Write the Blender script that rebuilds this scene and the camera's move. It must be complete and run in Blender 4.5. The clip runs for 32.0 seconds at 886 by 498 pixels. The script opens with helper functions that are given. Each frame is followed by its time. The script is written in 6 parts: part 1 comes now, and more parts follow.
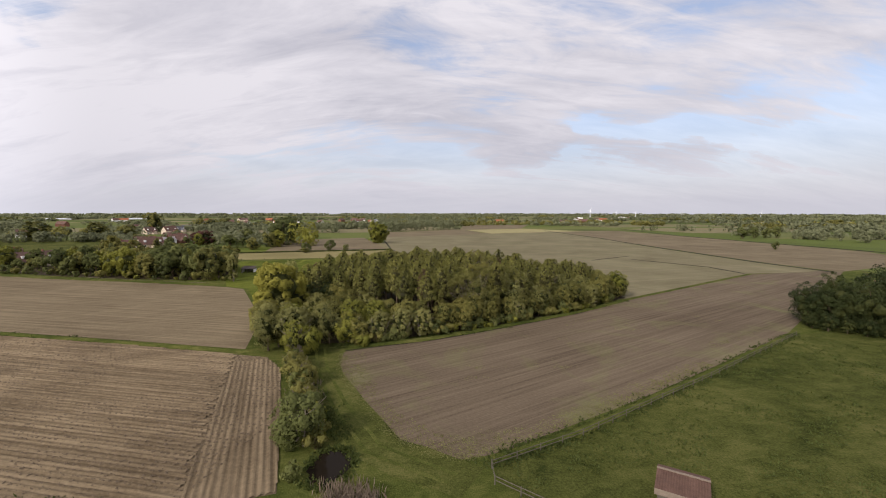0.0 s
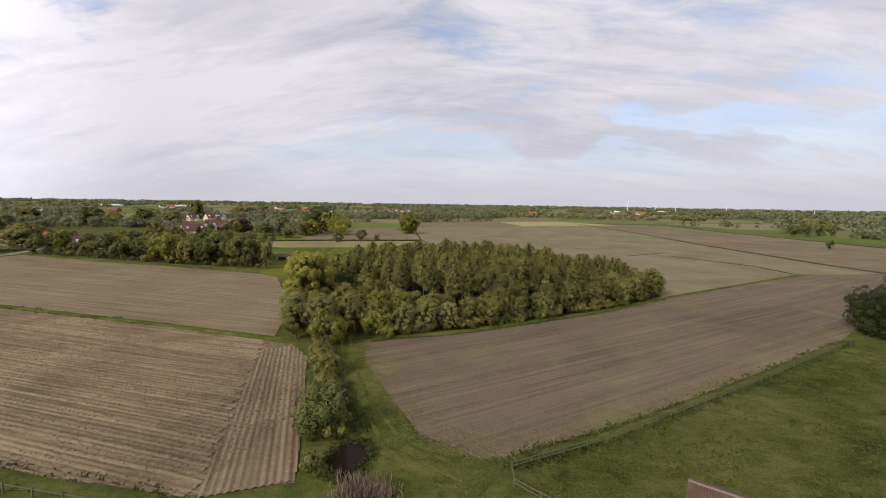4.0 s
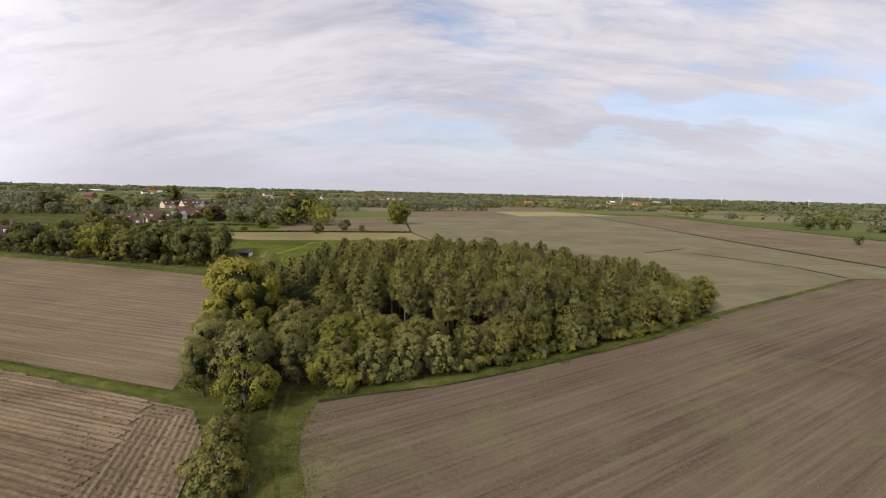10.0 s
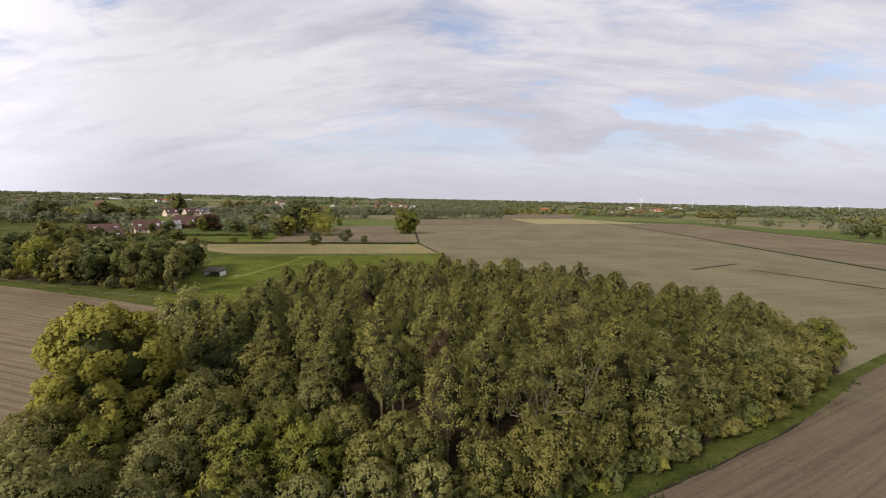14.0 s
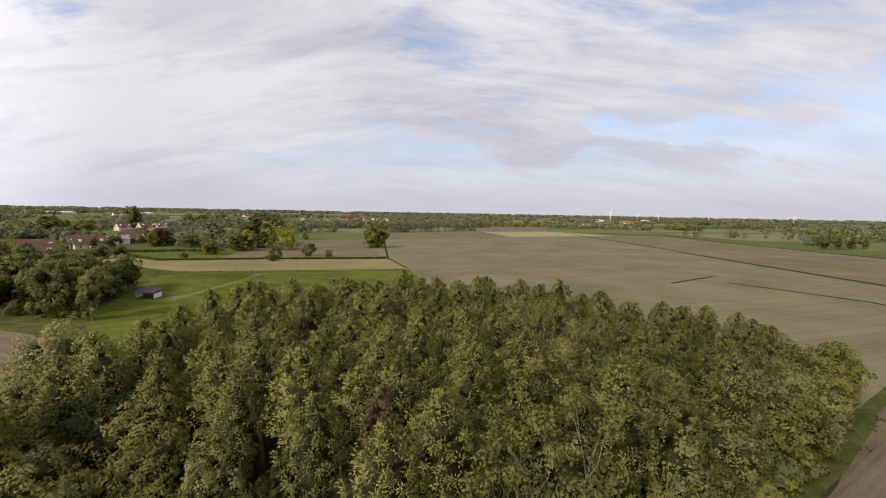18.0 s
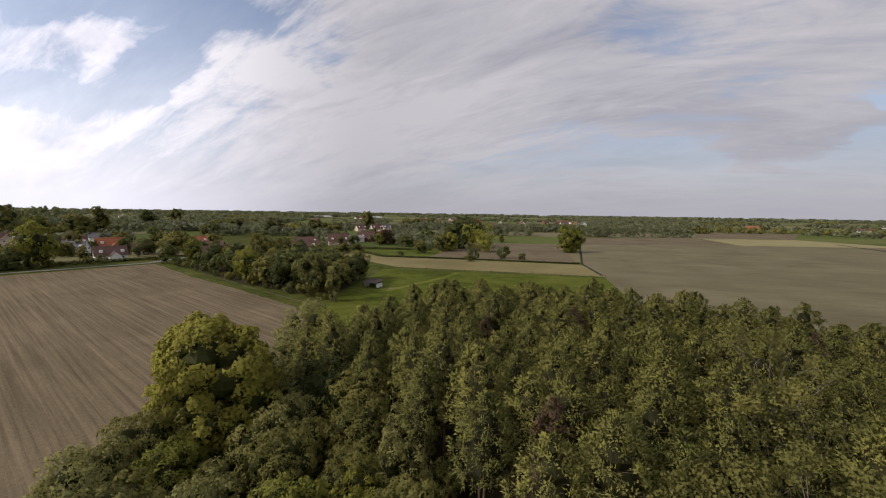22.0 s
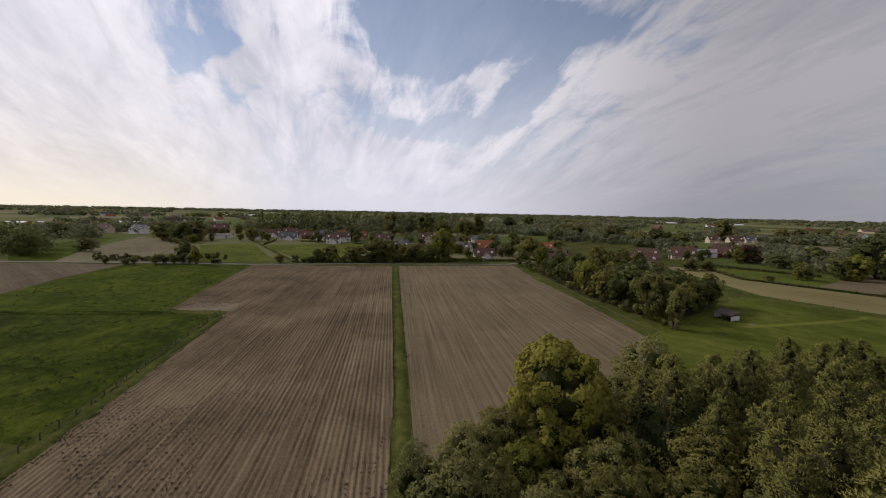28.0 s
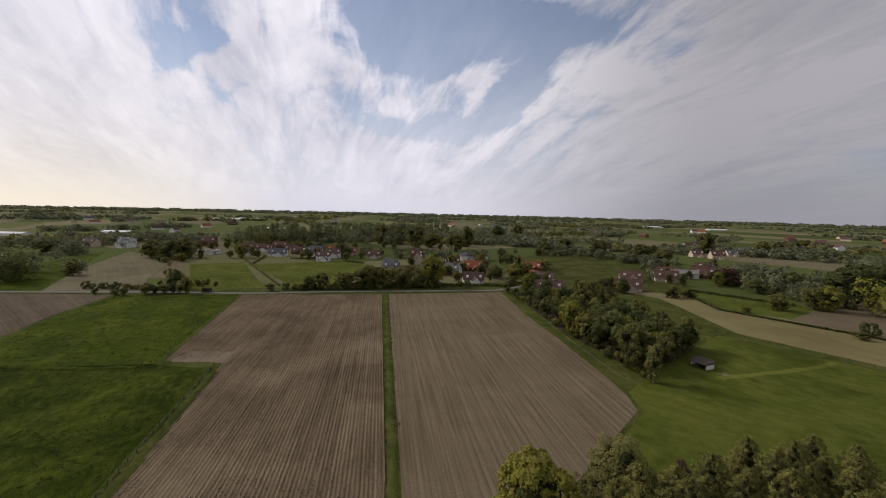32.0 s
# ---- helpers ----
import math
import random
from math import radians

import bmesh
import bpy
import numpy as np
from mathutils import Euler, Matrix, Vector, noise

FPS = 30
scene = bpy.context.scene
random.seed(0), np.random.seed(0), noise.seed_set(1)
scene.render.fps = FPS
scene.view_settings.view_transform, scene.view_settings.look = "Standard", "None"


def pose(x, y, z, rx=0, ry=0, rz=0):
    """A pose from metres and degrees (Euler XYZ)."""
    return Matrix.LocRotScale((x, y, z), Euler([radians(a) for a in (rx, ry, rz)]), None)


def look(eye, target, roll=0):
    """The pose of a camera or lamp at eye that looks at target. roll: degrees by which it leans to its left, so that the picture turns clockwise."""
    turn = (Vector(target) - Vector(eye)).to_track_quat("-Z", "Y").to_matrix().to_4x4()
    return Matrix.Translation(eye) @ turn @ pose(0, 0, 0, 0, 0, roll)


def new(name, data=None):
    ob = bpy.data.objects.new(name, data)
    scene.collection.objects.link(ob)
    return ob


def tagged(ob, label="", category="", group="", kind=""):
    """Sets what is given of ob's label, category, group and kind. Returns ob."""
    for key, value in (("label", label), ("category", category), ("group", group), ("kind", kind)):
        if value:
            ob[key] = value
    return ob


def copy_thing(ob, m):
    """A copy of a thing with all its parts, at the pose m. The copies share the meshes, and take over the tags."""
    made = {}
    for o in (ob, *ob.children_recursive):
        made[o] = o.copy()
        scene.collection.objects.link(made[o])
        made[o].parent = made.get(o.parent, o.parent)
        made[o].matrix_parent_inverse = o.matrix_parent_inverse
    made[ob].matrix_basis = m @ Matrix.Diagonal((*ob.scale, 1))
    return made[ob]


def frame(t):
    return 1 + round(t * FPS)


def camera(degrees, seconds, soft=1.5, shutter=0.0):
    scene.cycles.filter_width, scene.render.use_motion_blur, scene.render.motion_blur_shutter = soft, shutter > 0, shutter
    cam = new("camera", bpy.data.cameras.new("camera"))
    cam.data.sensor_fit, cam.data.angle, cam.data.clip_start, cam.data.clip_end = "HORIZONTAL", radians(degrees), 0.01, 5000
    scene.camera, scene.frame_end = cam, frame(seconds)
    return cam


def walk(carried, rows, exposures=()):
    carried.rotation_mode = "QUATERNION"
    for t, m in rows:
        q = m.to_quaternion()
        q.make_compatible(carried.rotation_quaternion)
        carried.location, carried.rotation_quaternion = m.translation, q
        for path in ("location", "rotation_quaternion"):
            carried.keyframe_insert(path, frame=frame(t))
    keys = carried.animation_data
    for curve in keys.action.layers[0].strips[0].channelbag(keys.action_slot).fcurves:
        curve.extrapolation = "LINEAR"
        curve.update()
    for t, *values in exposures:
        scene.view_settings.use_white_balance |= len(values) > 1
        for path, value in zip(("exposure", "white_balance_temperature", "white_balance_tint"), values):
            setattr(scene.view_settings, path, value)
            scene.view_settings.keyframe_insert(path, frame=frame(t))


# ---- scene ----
cam = camera(93.33, 32.0, 1.0)


def view(x, y, z, heading, tilt, lean):
    """A camera pose: heading counter-clockwise from +y, tilt up, lean, in degrees."""
    return pose(x, y, z, 90 + tilt, 0, heading) @ pose(0, 0, 0, 0, 0, lean)


PATH = [
    (0.0, view(0.00, 0.00, 27.00, -0.01, -5.01, 0.07)),
    (0.5, view(1.11, -0.45, 27.39, 8.18, -5.16, 0.38)),
    (1.0, view(1.46, -0.51, 27.00, 7.32, -4.93, 0.20)),
    (1.5, view(1.33, -0.26, 27.32, 5.82, -5.42, 0.41)),
    (2.0, view(1.26, -0.22, 27.47, 5.82, -5.62, 0.67)),
    (2.5, view(1.24, -0.20, 27.46, 6.14, -5.83, 0.81)),
    (3.0, view(1.20, 0.02, 27.46, 5.85, -5.89, 0.87)),
    (3.5, view(1.03, 0.47, 27.40, 5.16, -6.12, 0.92)),
    (5.5, view(0.20, 5.16, 26.43, 1.02, -6.33, 0.67)),
    (6.0, view(0.15, 6.78, 26.25, 0.26, -6.32, 0.65)),
    (6.5, view(-0.09, 9.13, 26.95, 0.57, -7.01, 0.93)),
    (7.0, view(-0.23, 11.65, 27.08, 1.14, -7.19, 1.10)),
    (7.5, view(-0.29, 14.36, 27.02, 1.55, -7.30, 1.22)),
    (8.0, view(-0.41, 17.09, 26.92, 1.88, -7.41, 1.19)),
    (8.5, view(-0.37, 20.22, 26.66, 2.32, -7.39, 0.99)),
    (9.0, view(-0.32, 23.41, 26.19, 3.52, -7.09, 0.80)),
    (9.5, view(-0.63, 27.05, 26.75, 3.54, -7.49, 1.32)),
    (10.0, view(-0.75, 30.58, 26.84, 3.29, -7.80, 1.43)),
    (10.5, view(-0.69, 33.96, 26.70, 3.76, -7.66, 1.36)),
    (11.0, view(-0.45, 37.26, 26.16, 3.93, -7.22, 0.96)),
    (11.5, view(-0.74, 41.23, 26.35, 3.29, -7.59, 1.55)),
    (12.0, view(-0.81, 45.22, 26.05, 3.85, -7.43, 1.64)),
    (12.5, view(-0.99, 49.23, 25.83, 3.83, -7.45, 1.66)),
    (13.0, view(-0.95, 53.49, 26.25, 5.69, -6.99, 0.93)),
    (13.5, view(-0.82, 56.68, 26.60, 7.66, -7.38, 1.13)),
    (14.0, view(-0.83, 59.58, 26.65, 5.28, -6.92, 1.15)),
    (14.5, view(-0.64, 62.77, 26.74, 5.04, -6.54, 1.22)),
    (16.5, view(0.32, 70.75, 26.21, 2.50, -5.39, 0.87)),
    (17.0, view(0.38, 71.09, 26.15, 2.57, -5.18, 0.97)),
    (17.5, view(0.43, 71.29, 26.08, 2.15, -5.20, 0.99)),
    (18.0, view(0.45, 71.44, 26.02, 1.78, -5.05, 1.05)),
    (18.5, view(0.48, 71.57, 25.96, 2.36, -4.75, 1.30)),
    (19.0, view(0.53, 71.64, 25.97, 3.13, -5.02, 1.40)),
    (19.5, view(0.61, 71.58, 26.01, 3.67, -5.04, 1.40)),
    (20.0, view(0.59, 71.60, 26.00, 3.58, -5.02, 1.47)),
    (20.5, view(0.61, 71.59, 26.02, 4.20, -5.17, 1.52)),
    (21.0, view(0.72, 71.77, 25.97, 9.43, -5.20, 1.78)),
    (21.5, view(1.01, 71.95, 25.95, 18.71, -5.23, 2.12)),
    (22.0, view(1.83, 71.74, 26.14, 28.22, -4.97, 0.84)),
    (22.5, view(2.64, 71.32, 26.66, 37.22, -5.26, 0.29)),
    (23.0, view(2.99, 71.05, 26.86, 44.65, -4.99, 1.07)),
    (23.5, view(3.50, 70.79, 27.22, 51.66, -4.94, 0.92)),
    (24.0, view(4.02, 70.58, 27.61, 58.67, -5.25, 0.70)),
    (24.5, view(4.27, 70.30, 27.38, 66.95, -5.22, 1.00)),
    (25.0, view(4.32, 70.66, 27.36, 71.57, -5.16, 0.75)),
    (25.5, view(4.23, 70.79, 27.38, 71.03, -5.18, 0.81)),
    (27.5, view(2.50, 69.83, 29.36, 72.22, -5.33, 1.13)),
    (28.0, view(2.57, 69.59, 30.16, 72.19, -5.16, 1.15)),
    (28.5, view(2.74, 69.31, 31.96, 72.01, -5.35, 1.32)),
    (29.0, view(3.13, 68.80, 34.01, 71.39, -5.36, 1.55)),
    (29.5, view(3.49, 68.36, 36.07, 70.86, -5.25, 1.66)),
    (30.0, view(3.75, 68.24, 38.03, 70.72, -5.10, 1.59)),
    (30.5, view(4.03, 68.24, 40.10, 70.65, -5.05, 1.58)),
    (31.0, view(4.26, 68.38, 42.20, 70.68, -5.09, 1.38)),
    (31.5, view(4.57, 68.35, 44.22, 70.70, -5.23, 1.62)),
    (32.0, view(5.12, 68.49, 46.48, 70.76, -5.19, 1.38)),
]
EXPOSURES = [(0.0, 0.04, 6480, 15), (20.5, 0.04, 6480, 15), (21.0, -0.06, 6480, 15), (22.0, -0.45, 6460, 15), (23.0, -0.78, 6440, 15), (25.0, -0.92, 6420, 15), (32.0, -0.92, 6420, 15)]
walk(cam, PATH, EXPOSURES)

# ---- world, sun ----
SUN_AZ, SUN_EL, GLOW_AZ = 140.0, 34.0, 132.0      # degrees, counter-clockwise from the walk's first heading
world = bpy.data.worlds.new("sky")
scene.world = world
world.use_nodes = True
wt = world.node_tree
wt.nodes.clear()


def wmath(op, a, b=None, clamp=False):
    n = wt.nodes.new("ShaderNodeMath")
    n.operation, n.use_clamp = op, clamp
    for i, v in enumerate((a, b)):
        if v is None: continue
        if isinstance(v, (int, float)): n.inputs[i].default_value = v
        else: wt.links.new(v, n.inputs[i])
    return n.outputs[0]


def build_sky():
    link = wt.links.new
    out = wt.nodes.new("ShaderNodeOutputWorld")
    sky = wt.nodes.new("ShaderNodeTexSky")
    sky.sky_type, sky.sun_disc = "NISHITA", False
    sky.sun_elevation, sky.sun_rotation = radians(SUN_EL), radians(-SUN_AZ)
    sky.air_density, sky.dust_density, sky.ozone_density = 1.0, 0.2, 1.6
    tc = wt.nodes.new("ShaderNodeTexCoord")
    sep = wt.nodes.new("ShaderNodeSeparateXYZ")
    link(tc.outputs["Generated"], sep.inputs[0])
    x, y, z = sep.outputs
    up = wmath("MAXIMUM", z, 0.0)
    den = wmath("ADD", up, 0.35)
    px, py = wmath("DIVIDE", x, den), wmath("DIVIDE", y, den)
    comb = wt.nodes.new("ShaderNodeCombineXYZ")
    link(px, comb.inputs[0]), link(py, comb.inputs[1])

    def layer(scale, rot, stretch, detail, rough, seed, warp):
        mp = wt.nodes.new("ShaderNodeMapping")
        link(comb.outputs[0], mp.inputs["Vector"])
        mp.inputs["Rotation"].default_value = (0, 0, radians(rot))
        mp.inputs["Scale"].default_value = (stretch[0], stretch[1], 1)
        mp.inputs["Location"].default_value = (seed, seed * 0.37, 0)
        n = wt.nodes.new("ShaderNodeTexNoise")
        link(mp.outputs[0], n.inputs["Vector"])
        n.inputs["Scale"].default_value = scale
        n.inputs["Detail"].default_value = detail
        n.inputs["Roughness"].default_value = rough
        n.inputs["Distortion"].default_value = warp
        return n.outputs["Fac"]

    big = layer(0.9, 20, (1.0, 0.8), 3.0, 0.5, SKY_SEED, 0.3)
    mid = layer(2.5, 8, (0.55, 1.6), 8.0, 0.6, 7.1, 0.8)
    fine = layer(6.5, 10, (0.5, 1.7), 8.0, 0.62, 2.3, 1.1)
    s = wmath("ADD", wmath("MULTIPLY", big, 1.2), wmath("MULTIPLY", mid, 1.25))
    s = wmath("ADD", s, wmath("MULTIPLY", fine, 0.5))
    # open blue gaps and thick banks (below zero): soft wisps, bent by a coarse and a fine swirl
    def swirl(scale, amount, out):
        n = wt.nodes.new("ShaderNodeTexNoise")
        link(comb.outputs[0], n.inputs["Vector"])
        n.inputs["Scale"].default_value, n.inputs["Detail"].default_value = scale, 5.0
        sp = wt.nodes.new("ShaderNodeSeparateColor")
        link(n.outputs["Color"], sp.inputs[0])
        return [wmath("ADD", q, wmath("MULTIPLY", wmath("SUBTRACT", sp.outputs[i], 0.5), amount)) for i, q in enumerate(out)]
    wx, wy = swirl(9.0, 0.16, swirl(2.6, 0.45, (px, py)))
    for gx, gy, rx, ry, rot, amount in SKY_GAPS:
        ca, sa_ = math.cos(radians(rot)), math.sin(radians(rot))
        dx, dy = wmath("SUBTRACT", wx, gx), wmath("SUBTRACT", wy, gy)
        ex = wmath("ADD", wmath("MULTIPLY", dx, ca / rx), wmath("MULTIPLY", dy, sa_ / rx))
        ey = wmath("ADD", wmath("MULTIPLY", dx, -sa_ / ry), wmath("MULTIPLY", dy, ca / ry))
        d2 = wmath("ADD", wmath("MULTIPLY", ex, ex), wmath("MULTIPLY", ey, ey))
        s = wmath("SUBTRACT", s, wmath("MULTIPLY", wmath("POWER", 2.718, wmath("MULTIPLY", d2, -1.0)), amount))
    cover = wt.nodes.new("ShaderNodeMapRange")
    cover.interpolation_type = "SMOOTHSTEP"
    link(s, cover.inputs[0])
    cover.inputs[1].default_value, cover.inputs[2].default_value = SKY_EDGE
    thick = wmath("ADD", wmath("MULTIPLY", wmath("POWER", wmath("SUBTRACT", 1.0, up), 4.5), 0.95), 0.12)
    fac = wmath("MAXIMUM", cover.outputs[0], thick, True)
    # cloud tone: white tops, grey undersides
    tone = wt.nodes.new("ShaderNodeMapRange")
    link(wmath("ADD", wmath("MULTIPLY", wmath("ADD", mid, wmath("MULTIPLY", fine, 0.6)), 0.6), wmath("MULTIPLY", layer(1.7, 6, (0.45, 1.6), 6.0, 0.55, 11.7, 0.6), 0.6)), tone.inputs[0])
    tone.inputs[1].default_value, tone.inputs[2].default_value = 0.60, 0.94
    bx, by = wmath("SUBTRACT", wx, -1.0), wmath("SUBTRACT", wy, 1.3)      # the tall bright bank
    bank = wmath("POWER", 2.718, wmath("MULTIPLY", wmath("ADD", wmath("MULTIPLY", bx, bx), wmath("MULTIPLY", by, by)), -2.6))
    ramp = wt.nodes.new("ShaderNodeMix")
    ramp.data_type = "RGBA"
    link(wmath("ADD", tone.outputs[0], wmath("MULTIPLY", bank, 0.5), True), ramp.inputs[0])
    ramp.inputs[6].default_value = (0.55, 0.56, 0.63, 1)
    ramp.inputs[7].default_value = (0.92, 0.91, 0.945, 1)
    # brighter towards the veiled sun
    a = radians(GLOW_AZ)
    dot = wmath("ADD", wmath("MULTIPLY", x, -math.sin(a) * 0.5), wmath("MULTIPLY", y, math.cos(a) * 0.5))
    lobe = wt.nodes.new("ShaderNodeMapRange")
    lobe.interpolation_type = "SMOOTHSTEP"
    link(wmath("ADD", dot, 0.5, True), lobe.inputs[0])
    lobe.inputs[1].default_value, lobe.inputs[2].default_value = 0.46, 0.78
    glow = wmath("ADD", wmath("MULTIPLY", lobe.outputs[0], 1.05), 0.85)
    cl = wt.nodes.new("ShaderNodeBackground")
    link(ramp.outputs[2], cl.inputs[0]), link(glow, cl.inputs[1])
    bg = wt.nodes.new("ShaderNodeBackground")
    link(sky.outputs[0], bg.inputs[0])
    bg.inputs[1].default_value = 0.165
    mix = wt.nodes.new("ShaderNodeMixShader")
    link(fac, mix.inputs[0]), link(bg.outputs[0], mix.inputs[1]), link(cl.outputs[0], mix.inputs[2])
    # pale haze low over the horizon
    hz = wt.nodes.new("ShaderNodeBackground")
    near_sun = wt.nodes.new("ShaderNodeMapRange")
    near_sun.interpolation_type = "SMOOTHSTEP"
    link(wmath("ADD", dot, 0.5, True), near_sun.inputs[0])
    near_sun.inputs[1].default_value, near_sun.inputs[2].default_value = 0.86, 1.0
    warm = wt.nodes.new("ShaderNodeMix")
    warm.data_type = "RGBA"
    link(near_sun.outputs[0], warm.inputs[0])
    warm.inputs[6].default_value, warm.inputs[7].default_value = (0.68, 0.69, 0.75, 1), (0.95, 0.86, 0.66, 1)
    link(warm.outputs[2], hz.inputs[0])
    link(glow, hz.inputs[1])
    low = wmath("MULTIPLY", wmath("POWER", wmath("SUBTRACT", 1.0, up), 8.5), 0.95)
    mix2 = wt.nodes.new("ShaderNodeMixShader")
    link(low, mix2.inputs[0]), link(mix.outputs[0], mix2.inputs[1]), link(hz.outputs[0], mix2.inputs[2])
    link(mix2.outputs[0], out.inputs[0])


SKY_SEED, SKY_EDGE = 3.3, (0.98, 1.5)
SKY_GAPS = [                                   # place, half sizes, heading of the long side, amount
    (-1.12, 0.52, 0.42, 0.15, 64, 0.75), (-1.38, 0.78, 0.20, 0.08, 5, 0.6), (-1.48, -0.31, 0.16, 0.08, 30, 0.6),
    (-1.66, -0.21, 0.10, 0.07, 30, 0.45), (-1.77, -0.48, 0.14, 0.09, 20, 0.45), (-1.78, 0.45, 0.20, 0.10, 90, 0.35),
    (-1.11, 2.18, 0.40, 0.25, 0, 0.3), (-0.99, 1.09, 0.12, 0.09, 0, 0.5),
    (0.75, 1.40, 0.60, 0.35, 0, 0.17), (1.0, 1.0, 0.5, 0.3, 0, 0.20), (0.69, 1.74, 0.24, 0.05, 0, 0.4), (1.18, 1.68, 0.28, 0.06, 0, 0.4),
    (0.60, 2.25, 0.90, 0.22, 0, 0.22), (1.60, 1.50, 0.45, 0.50, 0, 0.22), (0.02, 1.30, 0.30, 0.14, 0, 0.08), (-0.50, 1.80, 0.25, 0.08, 0, 0.2),
    (-0.90, 1.36, 0.30, 0.22, 0, -0.6), (-1.49, -0.04, 0.22, 0.16, 0, -0.5), (-1.41, 0.62, 0.07, 0.05, 0, -0.5), (-1.64, -0.72, 0.30, 0.25, 0, -0.5),
    (-0.60, 1.45, 0.45, 0.30, 0, -0.4), (-1.6, 1.5, 0.4, 0.3, 0, -0.3)]
build_sky()

sun = new("sun", bpy.data.lights.new("sun", "SUN"))
sun.data.energy, sun.data.angle, sun.data.color = 3.2, radians(7), (1.0, 0.92, 0.80)
sa, se = radians(SUN_AZ), radians(SUN_EL)
sun.matrix_world = look((-math.sin(sa) * math.cos(se) * 300, math.cos(sa) * math.cos(se) * 300, math.sin(se) * 300), (0, 0, 0))


# ---- materials ----
def material(name):
    m = bpy.data.materials.new(name)
    m.use_nodes = True
    nt = m.node_tree
    p = nt.nodes["Principled BSDF"]
    p.inputs["Specular IOR Level"].default_value = 0.08
    return m, nt, p


def tex(nt, kind, scale, vec=None, detail=4.0, rough=0.55, distort=0.0):
    n = nt.nodes.new("ShaderNodeTex" + kind)
    n.inputs["Scale"].default_value = scale
    if kind == "Noise":
        n.inputs["Detail"].default_value, n.inputs["Roughness"].default_value = detail, rough
        n.inputs["Distortion"].default_value = distort
    if vec is not None: nt.links.new(vec, n.inputs["Vector"])
    return n


def mapped(nt, rot=0.0, scale=(1, 1, 1), loc=(0, 0, 0)):
    tc = nt.nodes.new("ShaderNodeTexCoord")
    mp = nt.nodes.new("ShaderNodeMapping")
    nt.links.new(tc.outputs["Object"], mp.inputs["Vector"])
    mp.vector_type = "TEXTURE"
    mp.inputs["Rotation"].default_value = (0, 0, radians(rot))
    mp.inputs["Scale"].default_value, mp.inputs["Location"].default_value = [1 / v for v in scale], loc
    return mp.outputs[0]


def ramp(nt, fac, stops):
    r = nt.nodes.new("ShaderNodeValToRGB")
    while len(r.color_ramp.elements) < len(stops): r.color_ramp.elements.new(0.5)
    for e, (pos, c) in zip(r.color_ramp.elements, stops): e.position, e.color = pos, (*c, 1)
    nt.links.new(fac, r.inputs[0])
    return r.outputs[0]


def blend(nt, fac, a, b, mode="MIX"):
    m = nt.nodes.new("ShaderNodeMix")
    m.data_type, m.blend_type = "RGBA", mode
    for sock, v in ((m.inputs[0], fac), (m.inputs[6], a), (m.inputs[7], b)):
        if isinstance(v, (int, float)): sock.default_value = v
        elif isinstance(v, tuple): sock.default_value = (*v, 1)
        else: nt.links.new(v, sock)
    return m.outputs[2]


def calc(nt, op, a, b=0.0, clamp=False):
    n = nt.nodes.new("ShaderNodeMath")
    n.operation, n.use_clamp = op, clamp
    for i, v in enumerate((a, b)):
        if isinstance(v, (int, float)): n.inputs[i].default_value = v
        else: nt.links.new(v, n.inputs[i])
    return n.outputs[0]


def bump(nt, p, height, strength=0.4, dist=0.1):
    b = nt.nodes.new("ShaderNodeBump")
    b.inputs["Strength"].default_value, b.inputs["Distance"].default_value = strength, dist
    nt.links.new(height, b.inputs["Height"])
    nt.links.new(b.outputs[0], p.inputs["Normal"])


def soil(name, dark, light, rot, lines=3.0, line_amount=0.5, green=0.0, broad=0.2, cloud=0.55):
    """Tilled earth: cloudy patches, clods and the long lines left by machines (rot: their heading)."""
    m, nt, p = material(name)
    p.inputs["Roughness"].default_value, p.inputs["Specular IOR Level"].default_value = 0.95, 0.03
    flat = mapped(nt)
    along = mapped(nt, rot, (0.018, 1.0, 1.0))
    patch = tex(nt, "Noise", 0.035, flat, 4, 0.6, 0.6).outputs["Fac"]
    clod = tex(nt, "Noise", 2.2, flat, 6, 0.7).outputs["Fac"]
    line = tex(nt, "Noise", 1.5 * lines / 3.0, along, 5, 0.7).outputs["Fac"]
    wide = tex(nt, "Noise", 0.22, along, 3, 0.6).outputs["Fac"]
    f = calc(nt, "ADD", calc(nt, "MULTIPLY", patch, cloud), calc(nt, "MULTIPLY", line, line_amount))
    f = calc(nt, "ADD", f, calc(nt, "MULTIPLY", wide, broad))
    f = calc(nt, "ADD", f, calc(nt, "MULTIPLY", clod, 0.34))
    f = calc(nt, "SUBTRACT", f, 0.5 * (cloud + line_amount + 0.34 + broad) - 0.5)
    c = ramp(nt, f, [(0.36, dark), (0.66, light)])
    if green > 0:
        g = ramp(nt, tex(nt, "Noise", 0.06, flat, 5, 0.65, 0.8).outputs["Fac"], [(0.52, (0, 0, 0)), (0.72, (1, 1, 1))])
        c = blend(nt, calc(nt, "MULTIPLY", g, green), c, (0.15, 0.16, 0.06))
    nt.links.new(c, p.inputs["Base Color"])
    bump(nt, p, calc(nt, "ADD", clod, line), 0.6, 0.12)
    return m


